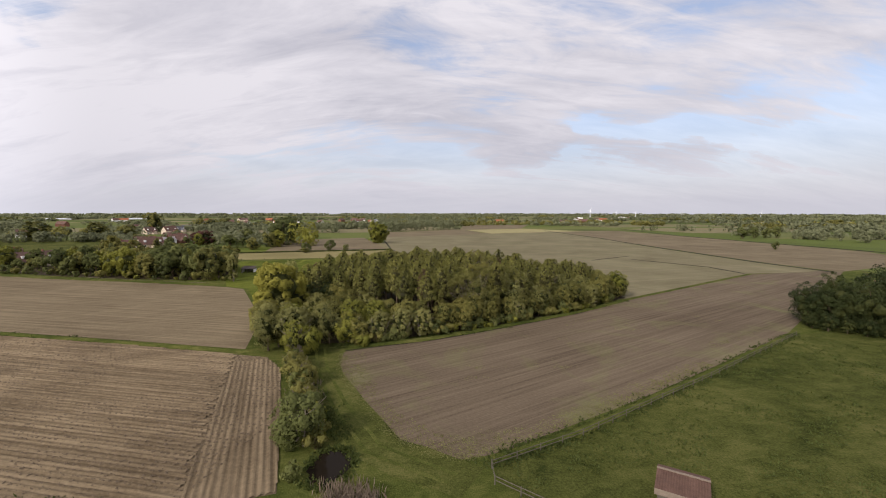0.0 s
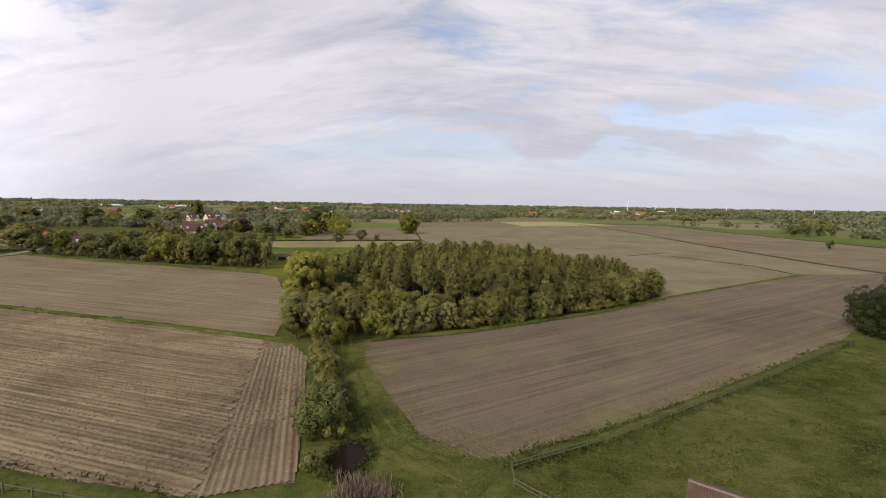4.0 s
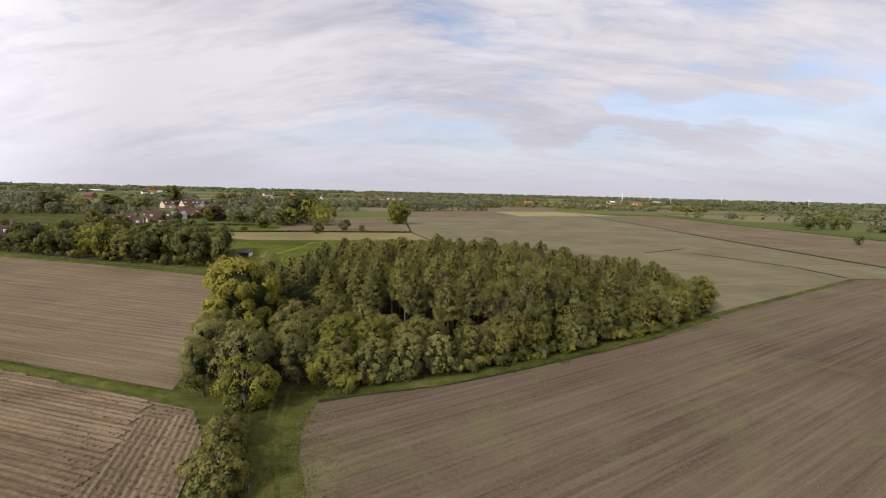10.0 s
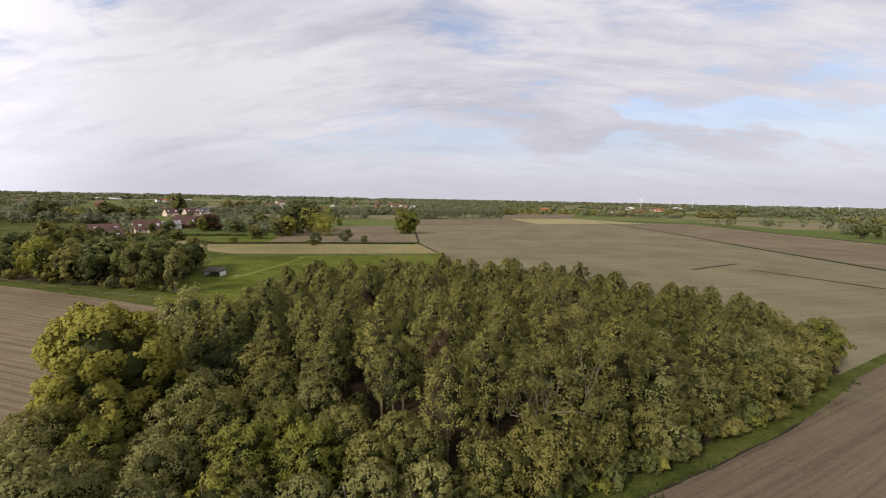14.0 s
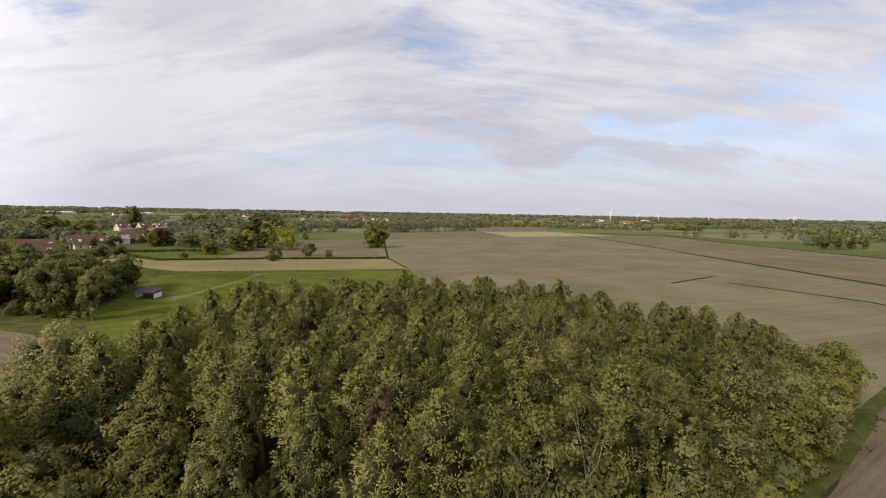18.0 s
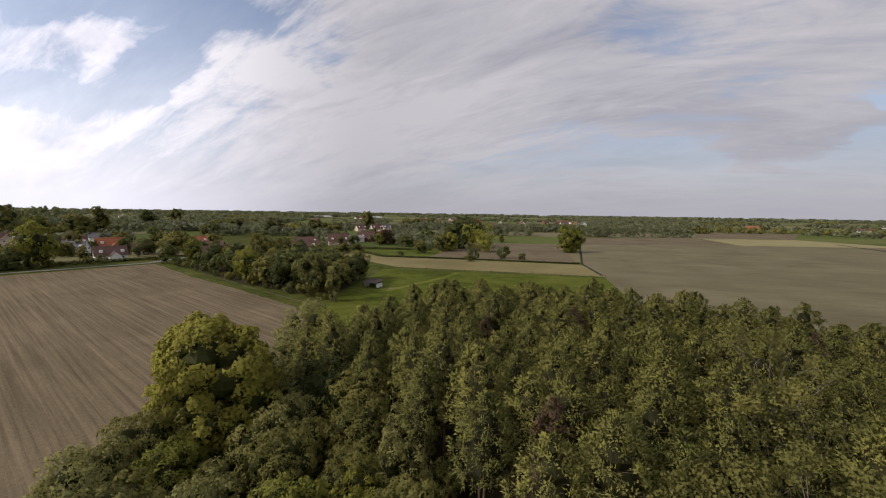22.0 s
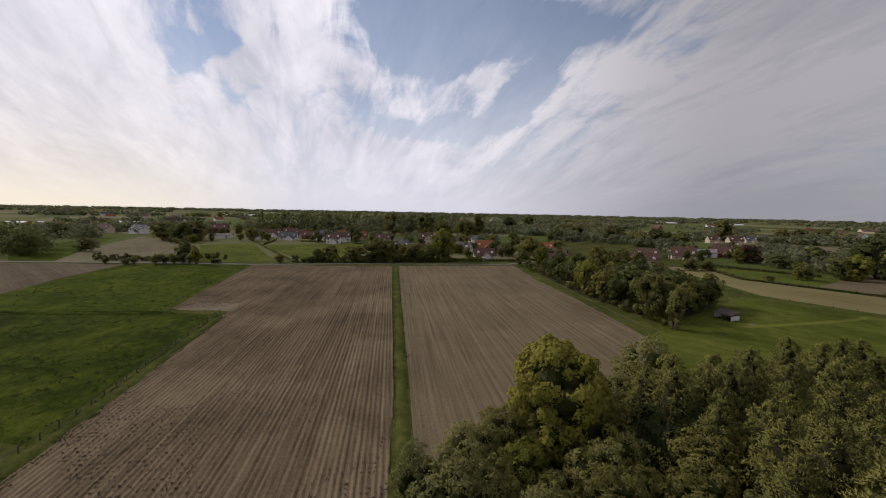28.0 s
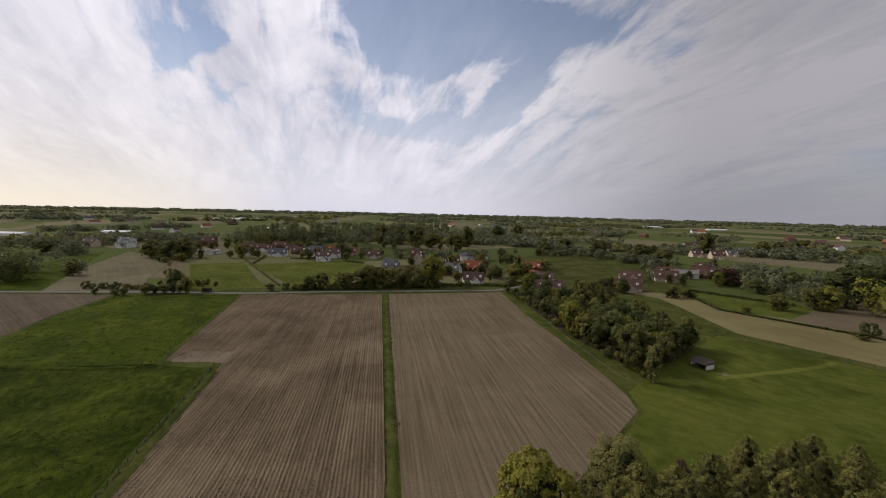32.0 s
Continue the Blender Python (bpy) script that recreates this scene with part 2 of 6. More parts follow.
def grass(name, dark, mid, light, scale=1.0, rot=0.0):
    m, nt, p = material(name)
    p.inputs["Roughness"].default_value, p.inputs["Specular IOR Level"].default_value = 0.95, 0.02
    flat = mapped(nt)
    along = mapped(nt, rot, (0.6, 1.0, 1.0))
    a = tex(nt, "Noise", 0.05 * scale, flat, 5, 0.62, 0.7).outputs["Fac"]
    b = tex(nt, "Noise", 0.45 * scale, along, 6, 0.7, 0.5).outputs["Fac"]
    c = tex(nt, "Noise", 4.0 * scale, flat, 5, 0.7).outputs["Fac"]
    f = calc(nt, "ADD", calc(nt, "MULTIPLY", a, 0.5), calc(nt, "ADD", calc(nt, "MULTIPLY", b, 0.45), calc(nt, "MULTIPLY", c, 0.55)))
    f = calc(nt, "SUBTRACT", f, 0.25)
    nt.links.new(ramp(nt, f, [(0.36, dark), (0.5, mid), (0.66, light)]), p.inputs["Base Color"])
    bump(nt, p, calc(nt, "ADD", b, c), 0.8, 0.2)
    return m


def leaves(name, dark, light, tip=None, through_light=0.34):
    """Leaf material: colour varies leaf by leaf and tree by tree, light shines through a little."""
    m, nt, p = material(name)
    p.inputs["Roughness"].default_value, p.inputs["Specular IOR Level"].default_value = 0.7, 0.12
    geo = nt.nodes.new("ShaderNodeNewGeometry")
    info = nt.nodes.new("ShaderNodeObjectInfo")
    f = calc(nt, "ADD", calc(nt, "MULTIPLY", geo.outputs["Random Per Island"], 0.2), calc(nt, "MULTIPLY", calc(nt, "ADD", calc(nt, "MULTIPLY", info.outputs["Random"], 0.52), 0.1), 1.0))
    stops = [(0.1, dark), (0.75, light)]
    if tip: stops.append((0.97, tip))
    c = ramp(nt, f, stops)
    nt.links.new(c, p.inputs["Base Color"])
    tr = nt.nodes.new("ShaderNodeBsdfTranslucent")
    nt.links.new(c, tr.inputs[0])
    mx = nt.nodes.new("ShaderNodeMixShader")
    mx.inputs[0].default_value = through_light
    nt.links.new(p.outputs[0], mx.inputs[1]), nt.links.new(tr.outputs[0], mx.inputs[2])
    nt.links.new(mx.outputs[0], nt.nodes["Material Output"].inputs[0])
    return m


def plain(name, color, rough=0.8, vary=0.25, scale=1.5, metal=0.0, bumpy=0.2):
    m, nt, p = material(name)
    p.inputs["Roughness"].default_value, p.inputs["Metallic"].default_value = rough, metal
    flat = mapped(nt)
    a = tex(nt, "Noise", scale, flat, 5, 0.65).outputs["Fac"]
    b = tex(nt, "Noise", scale * 9, flat, 4, 0.6).outputs["Fac"]
    f = calc(nt, "ADD", calc(nt, "MULTIPLY", a, 0.65), calc(nt, "MULTIPLY", b, 0.35))
    lo = tuple(v * (1 - vary) for v in color)
    hi = tuple(min(1, v * (1 + vary)) for v in color)
    nt.links.new(ramp(nt, f, [(0.35, lo), (0.65, hi)]), p.inputs["Base Color"])
    bump(nt, p, b, bumpy, 0.03)
    return m


def roofing(name, color, vary=0.3):
    """Pantiles or slates: courses along the slope, tone tile by tile and weathering in patches."""
    m, nt, p = material(name)
    p.inputs["Roughness"].default_value = 0.8
    flat = mapped(nt)
    br = nt.nodes.new("ShaderNodeTexBrick")
    nt.links.new(flat, br.inputs["Vector"])
    br.inputs["Scale"].default_value = 3.0
    br.inputs["Color1"].default_value = (*[v * (1 - vary) for v in color], 1)
    br.inputs["Color2"].default_value = (*[v * (1 + vary) for v in color], 1)
    br.inputs["Mortar"].default_value = (*[v * 0.45 for v in color], 1)
    n = tex(nt, "Noise", 0.7, flat, 5, 0.6).outputs["Fac"]
    c = blend(nt, ramp(nt, n, [(0.4, (0, 0, 0)), (0.75, (0.6, 0.6, 0.6))]), br.outputs["Color"], tuple(v * 0.5 + 0.03 for v in color))
    nt.links.new(c, p.inputs["Base Color"])
    return m


M = {}
M["field_brown"] = soil("tilled_soil", (0.07289, 0.05405, 0.03604), (0.1548, 0.1212, 0.08273), 33, 3.0, 0.6, 0.5, 0.3, 0.24)
M["field_plough"] = soil("harrowed_soil", (0.09512, 0.07254, 0.04334), (0.2129, 0.1686, 0.1054), 169, 2.7, 0.66, 0.0, 0.12, 0.3)
M["field_far_brown"] = soil("far_soil", (0.1062, 0.08325, 0.05136), (0.1771, 0.1434, 0.09032), 20, 1.0, 0.3)
M["field_tan"] = soil("stubble_straw", (0.1451, 0.1234, 0.05464), (0.2242, 0.1913, 0.0876), 169, 2.0, 0.3)
M["straw"] = soil("ripe_pale_straw", (0.205, 0.18, 0.088), (0.29, 0.255, 0.128), 20, 1.0, 0.3)
M["field_crop"] = soil("young_crop", (0.1149, 0.0995, 0.0575), (0.1875, 0.1655, 0.0995), 20, 1.2, 0.35, 0.2)
M["ridge"] = soil("ridged_soil", (0.0827, 0.0605, 0.0362), (0.2350, 0.1805, 0.1130), 169, 3.0, 0.6, 0.0, 0.08)
M["headland"] = soil("cross_ridged_soil", (0.0827, 0.0605, 0.0362), (0.2350, 0.1805, 0.1130), 112, 3.0, 0.5, 0.0, 0.08)
M["pasture"] = grass("pasture_grass", (0.02427, 0.0312, 0.007802), (0.0624, 0.06934, 0.01733), (0.111, 0.1075, 0.03467))
M["meadow"] = grass("meadow_grass", (0.02261, 0.03768, 0.003298), (0.04899, 0.06971, 0.005653), (0.1018, 0.113, 0.01319))
M["verge"] = grass("verge_grass", (0.0325, 0.04333, 0.009752), (0.06501, 0.07583, 0.01733), (0.1245, 0.1212, 0.03683), 1.6)
M["lawn"] = grass("garden_lawn", (0.03584, 0.0512, 0.008192), (0.0768, 0.09424, 0.01638), (0.128, 0.1382, 0.03072))
M["mown"] = grass("mown_grass", (0.0768, 0.08704, 0.01434), (0.1382, 0.1485, 0.02867), (0.1843, 0.1843, 0.04608), 0.8, 20)
M["lime"] = grass("lime_meadow_grass", (0.04239, 0.05427, 0.008482), (0.08482, 0.1001, 0.01611), (0.1288, 0.1356, 0.02883), 0.8, 20)
M["floor"] = plain("wood_floor_litter", (0.045, 0.035, 0.02), 0.95, 0.5, 0.8)
M["road"] = plain("asphalt_lane", (0.16, 0.15, 0.14), 0.9, 0.25, 0.8)
M["bank"] = plain("ditch_bank_earth", (0.032, 0.029, 0.018), 0.95, 0.4, 1.5)
M["pine_leaf"] = leaves("pine_needles", (0.1363, 0.1389, 0.04063), (0.2327, 0.2217, 0.05987), (0.3066, 0.2689, 0.07271), 0.15)
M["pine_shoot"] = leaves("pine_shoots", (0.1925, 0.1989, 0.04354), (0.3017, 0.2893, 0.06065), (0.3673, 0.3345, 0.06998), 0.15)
M["leaf_a"] = leaves("broad_leaves", (0.1094, 0.1098, 0.0308), (0.2337, 0.2139, 0.0583), (0.334, 0.2834, 0.0792))
M["leaf_yellow"] = leaves("yellow_green_leaves", (0.1361, 0.1436, 0.02592), (0.243, 0.2376, 0.04212), (0.3218, 0.2948, 0.05184))
M["leaf_poplar"] = leaves("poplar_leaves", (0.1548, 0.1482, 0.02814), (0.2673, 0.2486, 0.04503), (0.3283, 0.2927, 0.06192))
M["leaf_grey"] = leaves("willow_leaves", (0.1411, 0.14, 0.04592), (0.2621, 0.2498, 0.08288), (0.3629, 0.3338, 0.1142))
M["leaf_dark"] = leaves("dark_leaves", (0.07241, 0.08708, 0.02837), (0.1634, 0.1742, 0.05382), (0.2417, 0.2349, 0.07729))
M["leaf_deep"] = leaves("deep_green_leaves", (0.022, 0.034, 0.012), (0.055, 0.066, 0.020), (0.085, 0.09, 0.028))
M["sparse"] = leaves("thin_olive_grass", (0.105, 0.106, 0.038), (0.180, 0.172, 0.066), (0.22, 0.20, 0.08))
M["leaf_row"] = leaves("row_poplar_leaves", (0.1716, 0.1914, 0.0792), (0.2904, 0.3062, 0.1294), (0.3564, 0.363, 0.1584))
M["bare"] = soil("bare_pale_soil", (0.131, 0.1034, 0.06861), (0.2222, 0.1802, 0.1229), 169, 2.0, 0.4)
# leaves of far trees: distance haze put into the colour, paler and greyer
M["leaf_hazed"] = leaves("hazed_foliage", (0.150, 0.160, 0.086), (0.185, 0.195, 0.103), (0.205, 0.21, 0.113))
M["pasture_dark"] = grass("dark_pasture_grass", (0.01278, 0.02237, 0.002396), (0.03835, 0.05431, 0.004792), (0.1054, 0.1182, 0.01598), 1.2)
M["stalk"] = plain("withered_stalks", (0.104, 0.0793, 0.0546), 0.95, 0.4, 4.0)
M["leaf_red"] = leaves("copper_leaves", (0.045, 0.02, 0.018), (0.10, 0.045, 0.035))
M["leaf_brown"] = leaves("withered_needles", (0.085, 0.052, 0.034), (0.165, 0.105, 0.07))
# near-black crown cores: the shade between leaf clumps put into colour
M["crown_shade"] = leaves("crown_core_shade", (0.02041, 0.02419, 0.005443), (0.03629, 0.03967, 0.009072), None, 0.0)
M["pine_shade"] = leaves("pine_core_shade", (0.01824, 0.01824, 0.00572), (0.0311, 0.02895, 0.00858), None, 0.0)
M["bark"] = plain("bark", (0.12, 0.09, 0.06), 0.95, 0.4, 3.0)
M["pale_bark"] = plain("pale_bark", (0.21, 0.175, 0.135), 0.9, 0.35, 3.0)
M["reed"] = leaves("dry_reed", (0.16, 0.12, 0.085), (0.36, 0.29, 0.22))
M["timber"] = plain("weathered_timber", (0.10, 0.088, 0.066), 0.9, 0.3, 3.0)
M["white"] = plain("white_render", (0.76, 0.74, 0.70), 0.85, 0.1, 0.8)
M["cream"] = plain("cream_render", (0.55, 0.46, 0.35), 0.85, 0.12, 0.8)
M["brick_red"] = roofing("red_brick", (0.27, 0.12, 0.08))
M["tile_red"] = roofing("red_roof_tiles", (0.145, 0.082, 0.064))
M["tile_orange"] = roofing("orange_roof_tiles", (0.34, 0.125, 0.062))
M["tile_brown"] = roofing("brown_roof_tiles", (0.13, 0.08, 0.065))
M["slate"] = roofing("grey_slates", (0.136, 0.136, 0.143))
M["tin"] = plain("rusty_sheet_roof", (0.105, 0.062, 0.046), 0.7, 0.3, 0.8)
M["tin_edge"] = plain("pale_ridge_cap", (0.19, 0.15, 0.115), 0.7, 0.2, 2.0)
M["greysheet"] = plain("grey_sheet_roof", (0.22, 0.20, 0.20), 0.7, 0.25, 1.0)
M["dark"] = plain("dark_opening", (0.03, 0.03, 0.03), 0.9, 0.3, 2.0)
M["steel"] = plain("white_painted_steel", (0.75, 0.76, 0.78), 0.5, 0.05, 0.2)
mg, _, pg = material("window_glass")
pg.inputs["Base Color"].default_value, pg.inputs["Roughness"].default_value = (0.03, 0.035, 0.04, 1), 0.08
pg.inputs["Specular IOR Level"].default_value = 0.6
M["glass"] = mg
mw, nw_, pw = material("pond_water")
pw.inputs["Base Color"].default_value, pw.inputs["Roughness"].default_value = (0.012, 0.009, 0.006, 1), 0.06
pw.inputs["Specular IOR Level"].default_value = 0.04
bump(nw_, pw, tex(nw_, "Noise", 3.0, mapped(nw_), 3, 0.5).outputs["Fac"], 0.05, 0.05)
M["water"] = mw


def ground_material():
    """Farmland to the horizon: a patchwork of parcels in crop, grass and bare earth."""
    m, nt, p = material("farmland")
    p.inputs["Roughness"].default_value, p.inputs["Specular IOR Level"].default_value = 0.95, 0.02
    v = nt.nodes.new("ShaderNodeTexVoronoi")
    v.distance = "CHEBYCHEV"
    v.inputs["Scale"].default_value = 1.0
    v.inputs["Randomness"].default_value = 0.85
    nt.links.new(mapped(nt, 14, (0.0042, 0.0085, 1)), v.inputs["Vector"])
    sep = nt.nodes.new("ShaderNodeSeparateColor")
    nt.links.new(v.outputs["Color"], sep.inputs[0])
    c = ramp(nt, sep.outputs[0], [(0.0, (0.055, 0.075, 0.018)), (0.3, (0.09, 0.115, 0.026)), (0.52, (0.125, 0.135, 0.042)), (0.7, (0.175, 0.148, 0.088)), (0.86, (0.225, 0.19, 0.105)), (1.0, (0.075, 0.10, 0.024))])
    n = tex(nt, "Noise", 0.02, mapped(nt), 5, 0.6).outputs["Fac"]
    f = tex(nt, "Noise", 0.8, mapped(nt), 5, 0.65).outputs["Fac"]
    c = blend(nt, calc(nt, "MULTIPLY", n, 0.5), c, (0.085, 0.092, 0.04))
    c = blend(nt, 1.0, c, ramp(nt, f, [(0.3, (0.75, 0.75, 0.75)), (0.7, (1.2, 1.2, 1.2))]), "MULTIPLY")
    nt.links.new(c, p.inputs["Base Color"])
    return m


M["ground"] = ground_material()


# ---- building blocks ----
def mesh_from(name, verts, faces, mats, smooth=False, index=None):
    me = bpy.data.meshes.new(name)
    me.from_pydata([tuple(v) for v in verts], [], [tuple(f) for f in faces])
    for mt in (mats if isinstance(mats, (list, tuple)) else [mats]): me.materials.append(mt)
    if index is not None: me.polygons.foreach_set("material_index", index)
    if smooth: me.polygons.foreach_set("use_smooth", [True] * len(me.polygons))
    me.update()
    return me


def part(name, me, parent, label="", at=None):
    ob = new(name, me)
    ob.parent = parent
    if at is not None: ob.matrix_basis = at
    return tagged(ob, label)


def thing(name, label, category, group="", at=None, kind=""):
    ob = new(name)
    ob.empty_display_size = 0.2
    if at is not None: ob.matrix_basis = at
    return tagged(ob, label, category, group, kind)


def patch(name, corners, mat, z, label="", step=None):
    """A flat piece of land with these corners, as a sheet a little above the ground."""
    bm = bmesh.new()
    f = bm.faces.new([bm.verts.new((x, y, z)) for x, y in corners])
    if f.normal.z < 0 or f.calc_area() == 0: pass
    bm.normal_update()
    if f.normal.z < 0: bmesh.ops.reverse_faces(bm, faces=[f])
    bmesh.ops.triangulate(bm, faces=bm.faces[:])
    me = bpy.data.meshes.new(name)
    bm.to_mesh(me), bm.free()
    me.materials.append(mat)
    ob = new(name, me)
    return tagged(ob, label or name.replace("_", " "), "land", kind="structure")


def ribbon(name, line, width, mat, z, label="", wobble=0.0, seed=1, height=0.0, category="land"):
    """A strip of land along a line: lane, ditch bank or verge, with uneven sides and a raised middle."""
    rng = np.random.default_rng(seed)
    pts = []
    for (x0, y0), (x1, y1) in zip(line, line[1:]):
        n = max(2, int(math.hypot(x1 - x0, y1 - y0) / 3))
        pts += [(x0 + (x1 - x0) * i / n, y0 + (y1 - y0) * i / n) for i in range(n)]
    pts = np.array(pts + [line[-1]], float)
    d = np.gradient(pts, axis=0)
    d /= np.linalg.norm(d, axis=1)[:, None]
    nrm = np.stack([-d[:, 1], d[:, 0]], 1)
    verts, faces = [], []
    for i, p in enumerate(pts):
        for s, h in ((-0.5, 0.0), (-0.2, 1.0), (0.2, 1.0), (0.5, 0.0)):
            q = p + nrm[i] * s * (width + wobble * rng.uniform(-1, 1))
            verts.append((q[0], q[1], z + h * height * rng.uniform(0.6, 1.2) * min(1.0, i / 3, (len(pts) - 1 - i) / 3)))
    for i in range(len(pts) - 1):
        for k in range(3): faces.append((4 * i + k, 4 * i + 4 + k, 4 * i + 5 + k, 4 * i + 1 + k))
    faces = [f[::-1] for f in faces]
    ob = new(name, mesh_from(name, verts, faces, mat, True))
    return tagged(ob, label or name.replace("_", " "), category, kind="structure")


def box(verts, faces, x0, x1, y0, y1, z0, z1):
    b = len(verts)
    verts += [(x0, y0, z0), (x1, y0, z0), (x1, y1, z0), (x0, y1, z0), (x0, y0, z1), (x1, y0, z1), (x1, y1, z1), (x0, y1, z1)]
    faces += [(b, b + 3, b + 2, b + 1), (b + 4, b + 5, b + 6, b + 7), (b, b + 1, b + 5, b + 4), (b + 1, b + 2, b + 6, b + 5), (b + 2, b + 3, b + 7, b + 6), (b + 3, b, b + 4, b + 7)]


def box_mesh(name, x0, x1, y0, y1, z0, z1, mat):
    v, f = [], []
    box(v, f, x0, x1, y0, y1, z0, z1)
    return mesh_from(name, v, f, mat)


def tube(verts, faces, pts, radii, sides=6):
    """A tapered limb through pts."""
    b = len(verts)
    pts = np.array(pts, float)
    d = np.gradient(pts, axis=0)
    for i, p in enumerate(pts):
        t = d[i] / (np.linalg.norm(d[i]) + 1e-9)
        u = np.cross(t, (0.3, 1.0, 0.2)); u /= np.linalg.norm(u) + 1e-9
        w = np.cross(t, u)
        for k in range(sides):
            a = 2 * math.pi * k / sides
            verts.append(tuple(p + radii[i] * (math.cos(a) * u + math.sin(a) * w)))
    for i in range(len(pts) - 1):
        for k in range(sides):
            k2 = (k + 1) % sides
            faces.append((b + i * sides + k, b + i * sides + k2, b + (i + 1) * sides + k2, b + (i + 1) * sides + k))
    faces.append(tuple(b + (len(pts) - 1) * sides + k for k in range(sides)))


def leaf_quads(rng, centres, dirs, size, flat=0.9):
    """Small pointed leaf clumps at centres, facing roughly along dirs; also the soft facing of each one."""
    n = len(centres)
    nrm = dirs * flat + rng.normal(size=(n, 3)) * 0.45
    nrm /= np.linalg.norm(nrm, axis=1)[:, None] + 1e-9
    u = np.cross(nrm, rng.normal(size=(n, 3)))
    u /= np.linalg.norm(u, axis=1)[:, None] + 1e-9
    w = np.cross(nrm, u)
    s = size * rng.uniform(0.6, 1.35, (n, 1))
    v = np.stack([centres - u * s * 0.75 - w * s * 0.5, centres + u * s * 0.75 - w * s * 0.5 + nrm * s * 0.2, centres + w * s], 1)
    soft = dirs + nrm * 0.45
    soft /= np.linalg.norm(soft, axis=1)[:, None] + 1e-9
    return v.reshape(-1, 3), np.arange(3 * n).reshape(n, 3), soft


def leaf_mesh(name, v, f, soft, mats, index=None):
    """A mesh of leaves, one triangle each, shaded by the clump that they belong to."""
    me = mesh_from(name, v, f, mats, True, index)
    me.normals_split_custom_set_from_vertices(np.repeat(soft, 3, 0).tolist())
    return me


def lump(rng, centre, radii, sides=8, rings=5, rough=0.12):
    """Opaque core that stands in for a bough's inner leafage and shade: a closed uneven ball, as loose triangles."""
    grid = []
    for i in range(rings + 1):
        t = math.pi * i / rings
        row = [(math.sin(t) * math.cos(6.283 * k / sides), math.sin(t) * math.sin(6.283 * k / sides), math.cos(t)) for k in range(sides)]
        k = 1 + rng.normal(size=(sides, 1)) * rough * (0 < i < rings)
        grid.append(np.array(row) * k * radii + centre)
    tri = []
    for i in range(rings):
        for k in range(sides):
            a, b, c, d = grid[i][k], grid[i + 1][k], grid[i + 1][(k + 1) % sides], grid[i][(k + 1) % sides]
            if i < rings - 1: tri.append((a, b, c))
            if i > 0: tri.append((a, c, d))
    tri = np.array(tri)
    out = tri.mean(1) - centre
    return tri.reshape(-1, 3), out / (np.linalg.norm(out, axis=1)[:, None] + 1e-9)


def broad_crown(rng, h, r, base, n, size, lobes=9, squash=1.0, ragged=0.3):
    """Crown of lumps: boughs, each set with leafy clumps, with gaps between them and dark cores for shade."""
    cs, rs = [], []
    mid = (base + h) / 2
    for i in range(lobes):
        a = 2 * math.pi * (i * 0.618 + rng.uniform(-0.1, 0.1))
        zz = rng.uniform(-0.9, 0.9)
        rr = r * 0.66 * math.sqrt(max(0.05, 1 - zz * zz)) * rng.uniform(0.6, 1.1)
        cs.append((math.cos(a) * rr, math.sin(a) * rr, mid + zz * (h - base) / 2 * 0.74))
        rs.append(r * rng.uniform(0.26, 0.5))
    cs.append((0, 0, mid)); rs.append(r * 0.68)
    cs, rs = np.array(cs), np.array(rs)
    sc = np.array([1, 1, min(max(squash * (h - base) / (2.0 * r), 0.7), 1.6)])
    m = int(min(max(n / 34, 10), 190))                 # leafy clumps
    big = m * 4
    pick = rng.choice(len(cs), big, p=rs ** 2 / (rs ** 2).sum())
    d = rng.normal(size=(big, 3)) + np.array((0, 0, 0.3))
    d /= np.linalg.norm(d, axis=1)[:, None]
    c = cs[pick] + d * (rs[pick] * rng.uniform(1 - 0.5 * ragged, 1 + 0.35 * ragged, big))[:, None] * sc
    deep = (np.linalg.norm((c[:, None, :] - cs[None]) / sc, axis=2) / rs[None]).min(1) < 0.8
    order = np.argsort(deep, kind="stable")[:m]        # inner ones last
    c, d = c[order], d[order]
    rc = r * rng.uniform(0.12, 0.25, m) * (120 / m) ** 0.33
    k = rng.choice(m, n, p=rc ** 2 / (rc ** 2).sum())
    e = rng.normal(size=(n, 3)) + d[k] * 0.8 + np.array((0, 0, 0.45))
    e /= np.linalg.norm(e, axis=1)[:, None]
    p = c[k] + e * (rc[k] * rng.uniform(0.7, 1.12, n))[:, None]
    face = e + d[k] * 0.55
    face /= np.linalg.norm(face, axis=1)[:, None]
    z0, z1 = np.quantile(p[:, 2], (0.01, 0.995))
    p[:, 2] = np.clip(base + (p[:, 2] - z0) * (h - base) / (z1 - z0), 0.1, None)
    v, f, soft = leaf_quads(rng, p, face, size)
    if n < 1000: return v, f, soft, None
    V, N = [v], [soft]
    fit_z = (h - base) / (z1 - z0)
    # one dark core in each bough, painted as its inner shade
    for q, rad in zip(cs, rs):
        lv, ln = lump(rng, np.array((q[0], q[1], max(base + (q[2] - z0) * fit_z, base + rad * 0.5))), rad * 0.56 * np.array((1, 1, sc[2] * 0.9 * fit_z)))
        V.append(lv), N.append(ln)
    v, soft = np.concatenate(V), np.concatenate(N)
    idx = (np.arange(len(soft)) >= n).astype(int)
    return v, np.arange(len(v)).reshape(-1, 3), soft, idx


